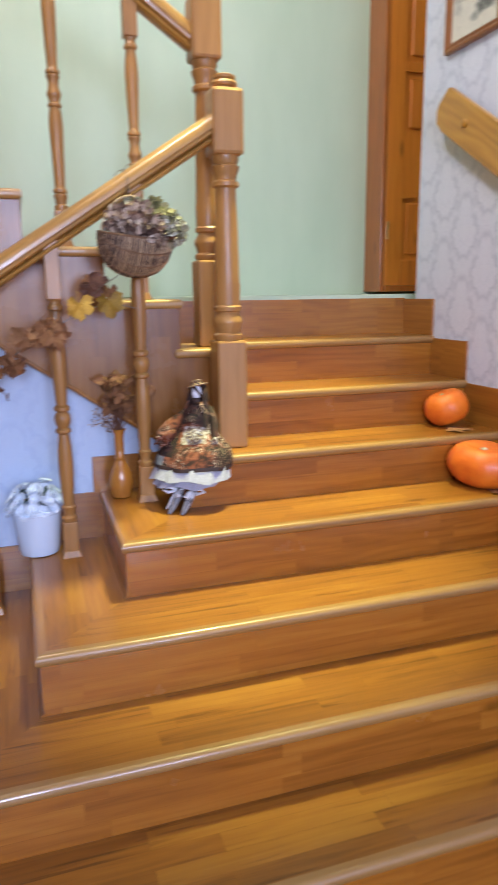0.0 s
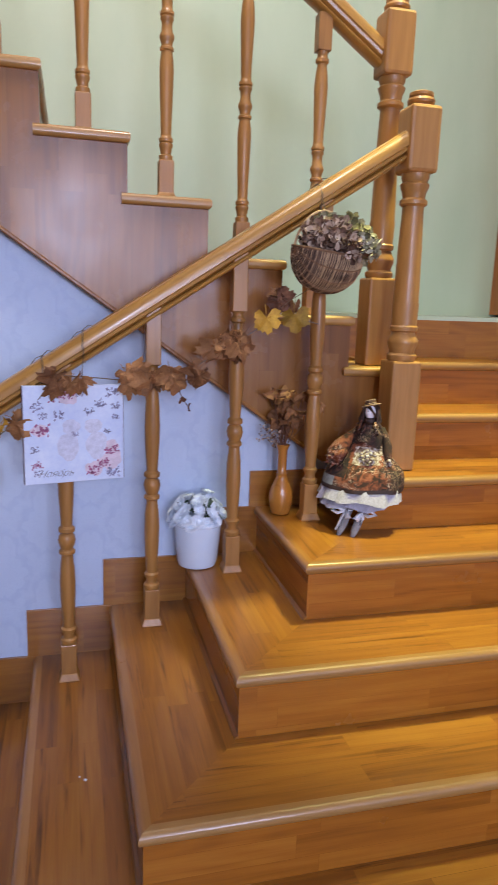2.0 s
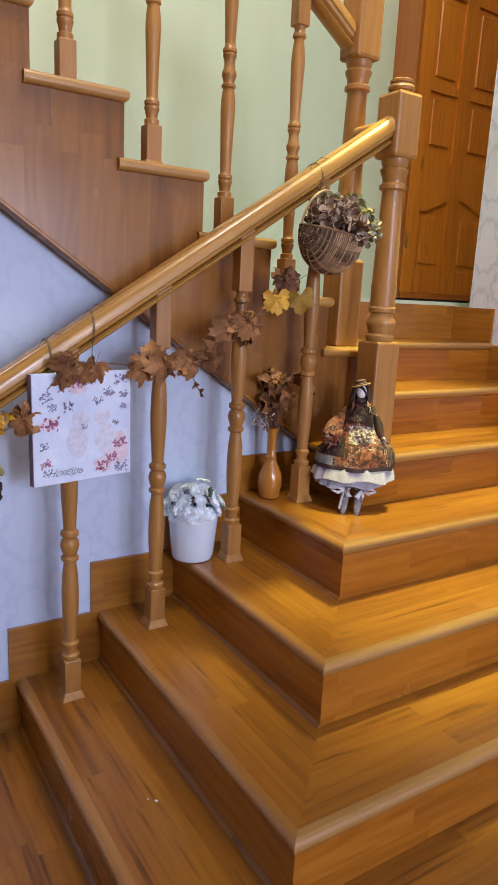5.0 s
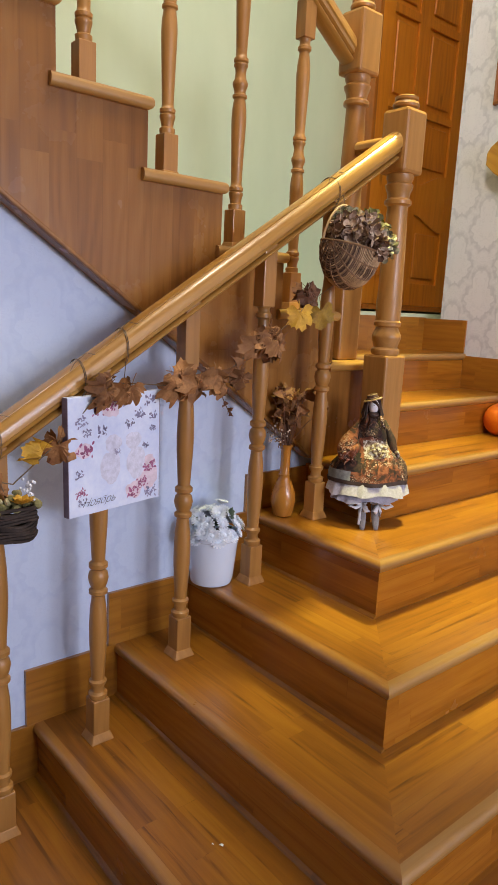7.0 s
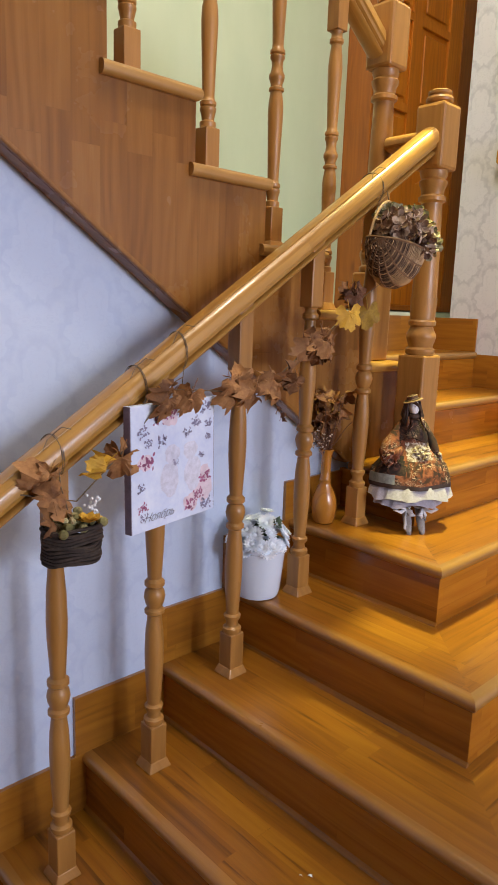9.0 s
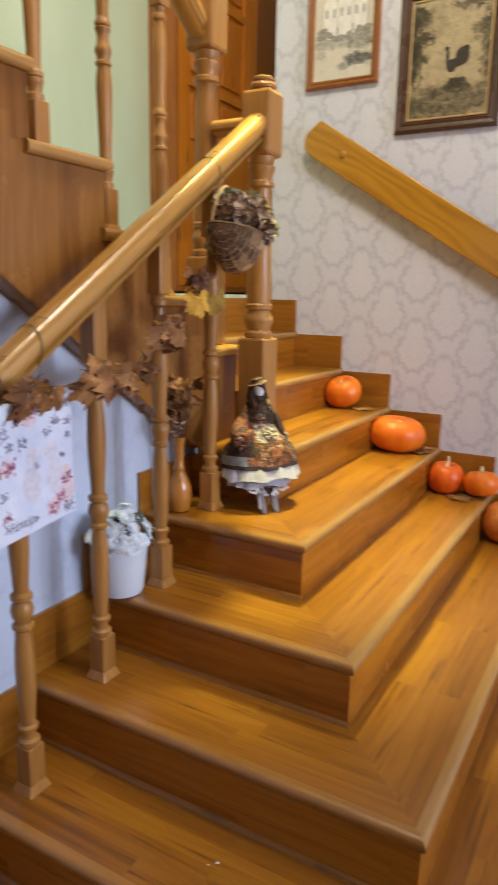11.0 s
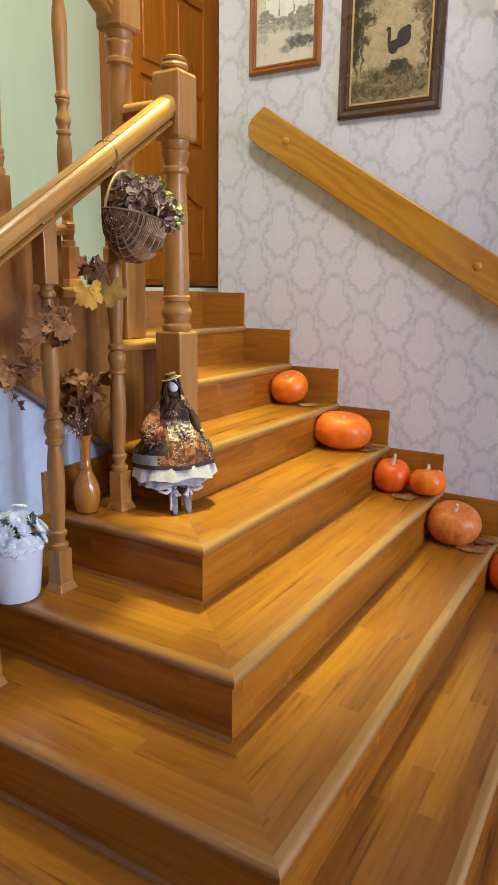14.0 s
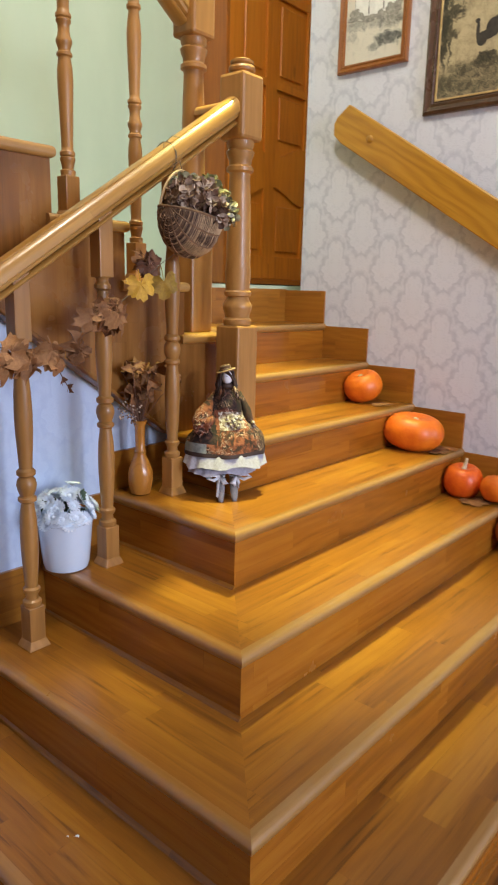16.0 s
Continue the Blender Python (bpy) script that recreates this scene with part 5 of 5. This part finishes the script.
for cx, dx in ((-0.012, -0.01), (0.058, 0.01)):
    wash("pale_shape", [blob_outline(cx + dx, 0.115, 0.034, 0.045, 24, 0.1)], wash_grey, 0.0006)
    wash("pale_shape", [blob_outline(cx, 0.178, 0.028, 0.024, 24, 0.1)], wash_grey, 0.0008)
for name, mat, lift, spots in (("pink_wash", wash_pink, 0.0005, ((0.11, 0.065, 0.04), (0.06, 0.04, 0.03), (-0.11, 0.17, 0.025), (-0.02, 0.272, 0.03), (0.115, 0.11, 0.025))), ("berry_flower", wash_berry, 0.001, ((-0.105, 0.17, 0.028), (-0.02, 0.285, 0.03), (-0.06, 0.27, 0.02), (0.115, 0.10, 0.025), (-0.12, 0.06, 0.018), (0.06, 0.03, 0.025), (0.09, 0.055, 0.022))),
                               ("violet_flower", wash_violet, 0.0011, ((-0.115, 0.245, 0.02), (0.12, 0.285, 0.024), (-0.125, 0.11, 0.016), (0.13, 0.24, 0.016), (0.13, 0.205, 0.014), (0.08, 0.25, 0.02), (0.12, 0.025, 0.024), (-0.115, 0.035, 0.014), (-0.05, 0.215, 0.02), (0.045, 0.225, 0.018), (-0.10, 0.215, 0.016), (0.0, 0.155, 0.012), (0.10, 0.16, 0.014), (0.02, 0.285, 0.016)))):
    outs = []
    for x, z, r in spots:
        if name == "pink_wash":
            outs.append(blob_outline(x, z, r, r * 0.8))
            continue
        for i in range(26):
            a = rnd.uniform(0, 6.28)
            outs.append(drop(min(max(x + rnd.uniform(-1, 1) * r * 0.8, -0.14), 0.14), min(max(z + rnd.uniform(-1, 1) * r * 0.5, 0.012), 0.296), a, r * rnd.uniform(0.25, 0.52), r * rnd.uniform(0.07, 0.14)))
    tagged(wash(name, outs, mat, lift), kind="stuff")
fc = bpy.data.curves.new("month", "FONT")
fc.body, fc.size, fc.shear, fc.extrude, fc.offset = "Ноябрь", 0.030, 0.6, 0.0002, -0.0005
txt = bpy.data.objects.new("month_text", fc)
me = bpy.data.meshes.new_from_object(txt)
bpy.data.objects.remove(txt)
me.transform(TC @ Matrix.Translation((-0.118, -0.0012, 0.022)) @ Matrix.Rotation(radians(90), 4, "X"))
me.materials.append(ink_black)
mo = new("lettering", me)
mo.parent = canvas
tagged(mo, "slanted dark lettering")
for dx, sd in ((-0.105, 3), (0.02, 8)):
    p = TC @ Vector((dx, 0.01, 0.309))
    part("tie_wire", tube([p, (p.x + 0.006, p.y - 0.006, p.z + 0.012), (p.x + 0.01, YL - 0.035, rail_top(p.x) - 0.075)], 0.0012, 5), wire_mat, cal)
    part("twine", rail_loop(p.x + 0.01, 2, sd), wire_mat, cal)

# ---- garland of dry leaves ----
leaf_olive = simple("leaf_olive", (0.24, 0.13, 0.012), (0.44, 0.26, 0.02), 30, 0.7, 0, 0.4)
garland = tagged(empty("leaf_garland", (0.2, YL - 0.03, 1.42)), "garland of dry maple leaves wired along the lower balusters", "garland")
way = [(-0.46, 2.62, 1.20), (-0.34, 2.60, 1.17), (-0.22, 2.61, 1.26), (-0.09, 2.595, 1.405), (0.03, 2.615, 1.395), (0.12, 2.625, 1.385), (0.21, 2.605, 1.40), (0.30, 2.625, 1.41), (0.40, 2.62, 1.48), (0.485, 2.61, 1.53), (0.56, 2.62, 1.575), (0.66, 2.63, 1.60), (0.74, 2.61, 1.58)]
part("wire", tube(way, 0.0018, 5), wire_mat, garland)
groups = (((-0.40, 2.60, 1.21), 3, leaf_tan, 0.05), ((-0.23, 2.60, 1.245), 2, leaf_tan, 0.055), ((-0.27, 2.59, 1.225), 1, leaf_yellow, 0.05), ((-0.085, 2.59, 1.375), 3, leaf_brown, 0.052), ((-0.035, 2.59, 1.38), 3, leaf_tan, 0.05), ((0.13, 2.60, 1.385), 4, leaf_tan, 0.055), ((0.17, 2.60, 1.385), 2, leaf_brown, 0.05), ((0.26, 2.59, 1.405), 3, leaf_tan, 0.062), ((0.31, 2.60, 1.40), 2, leaf_brown, 0.06),
          ((0.42, 2.595, 1.495), 5, leaf_tan, 0.066), ((0.46, 2.60, 1.50), 3, leaf_brown, 0.06), ((0.57, 2.60, 1.635), 3, leaf_dark, 0.05), ((0.64, 2.615, 1.64), 3, leaf_brown, 0.045))
sd = 100
for at, n, m, s in groups:
    for i in range(n):
        sd += 1
        p = Vector(at) + Vector((rnd.uniform(-0.04, 0.04), rnd.uniform(-0.02, 0.01), rnd.uniform(-0.005, 0.035)))
        part("leaf", maple(bmesh.new(), hanging(p), s * rnd.uniform(0.72, 1.08), rnd.uniform(0.9, 2.3), 5, sd, rnd.uniform(1.0, 1.9)), m, garland, smooth=True)
for at, face, s, m, sd in (((0.55, 2.575, 1.597), (-0.45, -1, 0.25), 0.056, leaf_yellow, 401), ((0.648, 2.585, 1.607), (-0.5, -1, 0.1), 0.06, leaf_olive, 402)):
    za_ = Vector(face).normalized()
    xa_ = Vector((0.1, 0.0, -1.0)).cross(za_).normalized()
    m4 = Matrix((xa_, za_.cross(xa_), za_)).transposed().to_4x4()
    part("leaf", maple(bmesh.new(), Matrix.Translation(at) @ m4, s, 0.5, 5, sd, 0.55), m, garland, smooth=True)
part("tie_wire", tube([(0.565, 2.595, 1.60), (0.63, 2.58, 1.655), (0.70, 2.565, 1.70)], 0.0011, 4), wire_mat, garland)
part("sprig", tube([(0.27, 2.60, 1.37), (0.285, 2.595, 1.335), (0.31, 2.60, 1.30)], 0.0014, 4), leaf_dark, garland)
for i, (x, z) in enumerate(((0.27, 1.36), (0.285, 1.325), (0.305, 1.305))):
    part("leaf", maple(bmesh.new(), tilt((x, 2.597, z), 1.4, 0.3 * i, 2.5 + i), 0.017, 0.6, 3, 300 + i), leaf_dark, garland, smooth=True)

# ---- cloth doll leaning on the newel ----
def doll_cloth(name, scale, *stops, fleck=None, lines=0.0):
    """Printed cotton: blotches of a few tones with pale curling strokes over them."""
    m, nt, b = material(name, 0.85)
    o, *_ = coords(nt)
    n = noise_tex(nt, o, scale, 3.0, 0.6, 1.2)
    col = ramp(nt, n, *stops)
    if fleck:
        curl = noise_tex(nt, o, scale * 0.9, 1.0, 0.4, 2.2)
        stroke = ramp(nt, maths(nt, "SINE", maths(nt, "MULTIPLY", curl, 34.0)), (0.80, (0, 0, 0)), (0.95, (1, 1, 1)))
        area_ = ramp(nt, noise_tex(nt, o, scale * 0.42, 1.0), (0.47, (0, 0, 0)), (0.56, (1, 1, 1)))
        col = mixed(nt, maths(nt, "MULTIPLY", maths(nt, "MULTIPLY", stroke, area_), lines), col, fleck)
    nt.links.new(col, b.inputs["Base Color"])
    bump(nt, b, n, 0.5, 0.004)
    return m


cloth_m = doll_cloth("doll_print", 34.0, (0.40, (0.014, 0.006, 0.004)), (0.50, (0.080, 0.021, 0.008)), (0.60, (0.19, 0.054, 0.020)), (0.72, (0.29, 0.095, 0.042)), fleck=(0.66, 0.50, 0.40), lines=0.9)
apron_m = doll_cloth("doll_apron", 34.0, (0.40, (0.035, 0.012, 0.005)), (0.52, (0.18, 0.046, 0.015)), (0.66, (0.30, 0.098, 0.040)), fleck=(0.70, 0.50, 0.38), lines=0.8)
shawl = doll_cloth("doll_shawl", 36.0, (0.42, (0.014, 0.006, 0.004)), (0.58, (0.050, 0.018, 0.010)), (0.68, (0.15, 0.055, 0.024)), fleck=(0.46, 0.30, 0.19), lines=0.8)
crochet = doll_cloth("doll_crochet", 62.0, (0.40, (0.12, 0.065, 0.035)), (0.50, (0.34, 0.26, 0.19)), (0.62, (0.60, 0.56, 0.52)))
lace = simple("doll_lace", (0.34, 0.325, 0.37), (0.48, 0.46, 0.53), 140, 0.9, 0, 0.5)
patch_m = simple("doll_patch", (0.15, 0.165, 0.165), (0.27, 0.28, 0.27), 70, 0.9, 0, 0.4)
stock = simple("doll_stocking", (0.22, 0.21, 0.215), (0.32, 0.31, 0.31), 90, 0.9)
hair = simple("doll_hair", (0.016, 0.007, 0.005), (0.07, 0.03, 0.016), 90, 0.6, 0, 0.8)
pale = simple("doll_pale", (0.80, 0.82, 0.88), (0.86, 0.87, 0.92), 30, 0.7)
straw = simple("doll_straw", (0.06, 0.026, 0.013), (0.15, 0.07, 0.035), 120, 0.7)
ribbon = simple("doll_ribbon", (0.80, 0.80, 0.82), (0.88, 0.88, 0.90), 60, 0.6)
hem_m = simple("doll_hem", (0.022, 0.010, 0.009), (0.05, 0.022, 0.018), 60, 0.7)
braid = simple("doll_braid", (0.26, 0.155, 0.08), (0.44, 0.30, 0.17), 90, 0.7)
doll_mats = [cloth_m, lace, stock, hair, pale, straw, ribbon, hem_m, shawl, crochet, apron_m, patch_m, braid]
PRINT, LACE, STOCK, HAIR, PALE, STRAW, RIBBON, HEM, SHAWL, CROCHET, APRON, PATCH, BRAID = range(13)
db = bmesh.new()


def stamp(k, choose=None):
    for fc in db.faces:
        if not fc.tag:
            fc.tag, fc.material_index = True, k
            if choose:
                c = fc.calc_center_median()
                kk = choose(c.x, c.y, c.z)
                fc.material_index = k if kk is None else kk


def ruffle(rows_, seg, waves, depth, k, closed=False, choose=None):
    rings = []
    for x, y, z, rx, ry, amp in rows_:
        ring = []
        for i in range(seg):
            a = 2 * math.pi * i / seg
            fold = math.sin(waves * a) + 0.5 * math.sin((waves * 2 - 3) * a + 1.3)
            sag = 0.006 * amp * (math.sin(waves * 0.5 * a + 1) + 0.6 * math.sin(3 * a))
            ring.append(db.verts.new((x + rx * (1 + depth * amp * fold) * math.cos(a), y + ry * (1 + depth * amp * fold) * math.sin(a), z + sag)))
        rings.append(ring)
    for a, b_ in zip(rings, rings[1:]):
        for i in range(seg):
            db.faces.new((a[i], a[(i + 1) % seg], b_[(i + 1) % seg], b_[i]))
    if closed:
        db.faces.new(rings[0][::-1])
        db.faces.new(rings[-1])
    stamp(k, choose)


def skirt_piece(x, y, z):
    if y < 0.02:
        if x < -0.088 and z < 0.186:
            return PATCH
        if abs(x - 0.012) < 0.05 and 0.232 < z < 0.285:
            return CROCHET
        if -0.05 < x < 0.07:
            return APRON
        if x < -0.05 and z > 0.19:
            return SHAWL
    return SHAWL if x > 0.11 or y > 0.05 else None


# the doll's own axes: x to its left hand, y towards its back, z up; built upright, then leaned back
for s in (-1, 1):
    x = 0.025 * s + 0.004
    tube([(x, -0.012, 0.0), (x, -0.012, 0.012), (x, -0.010, 0.034), (x, -0.004, 0.062), (x, 0.0, 0.086)], lambda t_: 0.008 + 0.0075 * min(1, t_ * 2.2), 12, db)
    stamp(STOCK)
    tube([(x, 0.0, 0.085), (x, 0.004, 0.11), (x, 0.01, 0.17)], 0.015, 12, db)
    stamp(RIBBON)
    tube([(x + 0.0165 * math.cos(a), 0.0165 * math.sin(a) - 0.003, 0.071) for a in [2 * math.pi * i / 14 for i in range(14)]], 0.0028, 5, db, True)
    kx = x + 0.006 * s
    for w in ((0.050 * s, 0.006), (-0.024 * s, -0.010)):
        tube([(kx, -0.019, 0.071), (kx + w[0] * 0.6, -0.040, 0.075 + w[1]), (kx + w[0], -0.038, 0.065 + w[1]), (kx + w[0] * 0.5, -0.036, 0.060 + w[1] * 0.6), (kx, -0.020, 0.070)], 0.0052, 6, db)
    tube([(kx, -0.020, 0.071), (kx + 0.008 * s, -0.028, 0.052), (kx + 0.005 * s, -0.024, 0.038 - 0.012 * (s < 0))], 0.0052, 5, db)
    tube([(kx, -0.020, 0.071), (kx - 0.008, -0.028, 0.050), (kx - 0.010, -0.025, 0.016 if s < 0 else 0.046)], 0.0052, 5, db)
    stamp(RIBBON)
ruffle([(-0.012, 0.0, 0.086, 0.122, 0.084, 0.7), (-0.010, 0, 0.105, 0.118, 0.081, 0.6), (0, 0.003, 0.15, 0.10, 0.074, 0.5)], 90, 11, 0.05, LACE)
ruffle([(0, 0, 0.108, 0.152, 0.102, 0.7), (0, 0, 0.125, 0.148, 0.100, 0.6), (0, 0, 0.152, 0.139, 0.096, 0.5), (0, 0.005, 0.19, 0.09, 0.066, 0.3)], 96, 13, 0.045, LACE)
ruffle([(0, 0, 0.142, 0.148, 0.101, 0.8), (0, 0, 0.155, 0.149, 0.102, 0.8)], 96, 7, 0.04, HEM)
ruffle([(0, 0, 0.154, 0.1475, 0.101, 0.8), (0, 0, 0.168, 0.147, 0.100, 0.8), (0, 0, 0.184, 0.144, 0.097, 0.8), (0, 0.001, 0.200, 0.138, 0.093, 0.75), (0, 0.003, 0.214, 0.123, 0.084, 0.8), (0, 0.005, 0.228, 0.107, 0.074, 0.8), (0, 0.007, 0.242, 0.092, 0.066, 0.6), (0, 0.009, 0.256, 0.079, 0.058, 0.5), (0, 0.011, 0.270, 0.069, 0.051, 0.3),
        (0, 0.012, 0.284, 0.065, 0.047, 0.2), (0, 0.013, 0.298, 0.058, 0.042, 0.1), (0, 0.014, 0.312, 0.05, 0.036, 0)], 96, 7, 0.04, PRINT, False, skirt_piece)
# knotted crochet flower over the apron
for j in range(11):
    a = 2.4 * j
    r_ = 0.007 * math.sqrt(j)
    ball(db, (0.016 + r_ * 1.3 * math.cos(a), -0.060 + 0.010 * math.sin(a), 0.256 + r_ * 0.9 * math.sin(a)), 0.0085, 1.0, 0.6, 0.7, 8, 6, Matrix.Rotation(a, 4, "Y"))
stamp(CROCHET)
# dark shawl round the shoulders
ruffle([(0, 0.006, 0.290, 0.060, 0.046, 1.2), (0, 0.007, 0.305, 0.062, 0.046, 0.9), (0, 0.010, 0.322, 0.058, 0.043, 0.7), (0, 0.012, 0.340, 0.050, 0.038, 0.5), (0, 0.014, 0.355, 0.036, 0.030, 0.3), (0, 0.015, 0.368, 0.022, 0.022, 0)], 64, 6, 0.06, SHAWL)
for x, z, a in ((-0.016, 0.343, 0.5), (-0.026, 0.352, 0.9), (0.024, 0.350, -0.8), (0.033, 0.342, -0.5)):
    tube([(x, -0.022, z + 0.018), (x + 0.004 * math.sin(a * 5), -0.030, z), (x - 0.012 * math.sin(a), -0.034, z - 0.018)], lambda t_: 0.007 * math.sin(math.pi * (0.15 + 0.7 * t_)), 6, db)
stamp(PRINT)
# full puffed sleeve with a gathered cuff
tube([(-0.040, 0.012, 0.340), (-0.058, 0.004, 0.322), (-0.074, -0.012, 0.300), (-0.090, -0.030, 0.276), (-0.103, -0.046, 0.252), (-0.107, -0.056, 0.232), (-0.102, -0.060, 0.216)], lambda t_: 0.012 + 0.024 * max(0.0, math.sin(math.pi * (t_ * 1.15 - 0.22))) ** 1.4 + 0.002 * math.sin(t_ * 19), 18, db)
tube([(-0.096, -0.066, 0.240), (-0.078, -0.072, 0.258), (-0.060, -0.070, 0.272)], lambda t_: 0.015 - 0.005 * t_ + 0.003 * math.sin(t_ * 16), 12, db)
for j in range(7):
    a = 0.9 * j
    tube([(-0.086, -0.074, 0.252), (-0.100 + 0.022 * math.cos(a), -0.078 - 0.008 * math.sin(a), 0.240 + 0.02 * math.sin(a)), (-0.106 + 0.034 * math.cos(a), -0.070, 0.236 + 0.03 * math.sin(a))], lambda t_: 0.006 * math.sin(math.pi * (0.2 + 0.7 * t_)), 6, db)
stamp(APRON)
# slim sleeve with a pale cuff
tube([(0.042, 0.012, 0.340), (0.062, 0.004, 0.315), (0.074, -0.008, 0.285), (0.082, -0.022, 0.258), (0.086, -0.034, 0.240)], lambda t_: 0.016 - 0.002 * t_ + 0.003 * math.sin(t_ * 17), 14, db)
stamp(SHAWL)
for j in range(6):
    ball(db, (0.086 + 0.010 * math.cos(j * 1.05), -0.038 - 0.006 * math.sin(j * 2.1), 0.236 + 0.010 * math.sin(j * 1.05)), 0.0085, u=8, v=6)
stamp(CROCHET)
# head, hair, hat
ball(db, (0, -0.004, 0.398), 0.0225, 0.86, 0.95, 1.08, 16, 12)
stamp(PALE)
ball(db, (0.002, 0.014, 0.402), 0.0275, 1, 0.95, 1.0, 14, 10)
for i in range(34):
    a = math.pi * (i / 33) * 1.36 - 0.18 * math.pi
    x, y = 0.027 * math.cos(a), 0.012 + 0.024 * math.sin(a)
    w = 0.007 * math.sin(i * 3.7)
    tube([(x * 0.85, y, 0.418), (x * 1.12, y, 0.395), (x * 1.25 + w, y - 0.004, 0.370), (x * 1.35 - w, y - 0.010, 0.346 + 0.012 * math.sin(i * 2.1)), (x * 1.45 + w, y - 0.012, 0.330 + 0.014 * math.sin(i * 1.3))], lambda t_: 0.0065 - 0.003 * t_, 5, db)
for j in range(5):
    tube([(-0.004 - 0.002 * j, -0.016, 0.420), (0.006 + 0.001 * j, -0.025, 0.411 - 0.0015 * j), (0.016 + 0.0015 * j, -0.018, 0.398 - 0.003 * j), (0.021, -0.010, 0.380)], lambda t_: 0.0045 - 0.002 * t_, 5, db)
ball(db, (0, -0.008, 0.369), 0.019, 1.15, 0.8, 0.75)
ball(db, (-0.005, -0.0250, 0.404), 0.0018, u=6, v=5)
stamp(HAIR)
hat = Matrix.Translation((-0.002, 0.006, 0.421)) @ Matrix.Rotation(-0.26, 4, "Y") @ Matrix.Rotation(-0.10, 4, "X")


def hat_ring(rows_, k):
    rings = [[db.verts.new(hat @ Vector((r_ * math.cos(2 * math.pi * i / 28), r_ * math.sin(2 * math.pi * i / 28), z))) for i in range(28)] for r_, z in rows_]
    for a, b_ in zip(rings, rings[1:]):
        for i in range(28):
            db.faces.new((a[i], a[(i + 1) % 28], b_[(i + 1) % 28], b_[i]))
    db.faces.new(rings[0][::-1])
    db.faces.new(rings[-1])
    stamp(k)


hat_ring([(0.022, -0.002), (0.034, -0.0025), (0.034, 0.001), (0.0205, 0.003)], STRAW)
hat_ring([(0.034, -0.0032), (0.0365, -0.002), (0.0365, 0.0008), (0.034, 0.002)], BRAID)
hat_ring([(0.0205, 0.002), (0.021, 0.008), (0.0195, 0.016), (0.014, 0.0195), (0.004, 0.021)], STRAW)
hat_ring([(0.0212, 0.004), (0.0222, 0.0055), (0.0212, 0.007)], BRAID)
hat_ring([(0.0195, 0.0155), (0.0205, 0.0165), (0.018, 0.0185)], BRAID)
db.transform(Matrix.Rotation(-0.6, 4, "Z") @ Matrix.Diagonal((0.94, 0.94, 1, 1)))
for v in db.verts:
    back = 0.118 * (1 - math.exp(-max(v.co.z, 0.0) / 0.13))
    v.co.x += 0.823 + back
    v.co.y += 2.470 + 0.96 * back
    v.co.z += 5 * R
low = min(v.co.z for v in db.verts)
for v in db.verts:
    v.co.z += 5 * R + 0.0005 - low
me = bpy.data.meshes.new("cloth_doll")
db.to_mesh(me)
db.free()
for m in doll_mats:
    me.materials.append(m)
for p in me.polygons:
    p.use_smooth = True
tagged(new("cloth_doll", me), "cloth doll in a brown print dress and lace petticoat", "doll")

# ---- crumb of paper on a tread ----
bm = bmesh.new()
for x, y, rr in ((-0.04, 2.12, 0.0065), (-0.055, 2.135, 0.0035)):
    pts = [bm.verts.new((x + rr * k_ * math.cos(a), y + rr * k_ * math.sin(a), 2 * R + 0.0012 + 0.003 * (i % 2))) for i, (a, k_) in enumerate(((0, 1), (1.2, 0.5), (2.2, 1.0), (3.6, 0.6), (4.9, 0.9)))]
    bm.faces.new(pts)
tagged(part("paper_scrap", bm, petal_white), "tiny white paper crumbs on a stair tread", "litter")
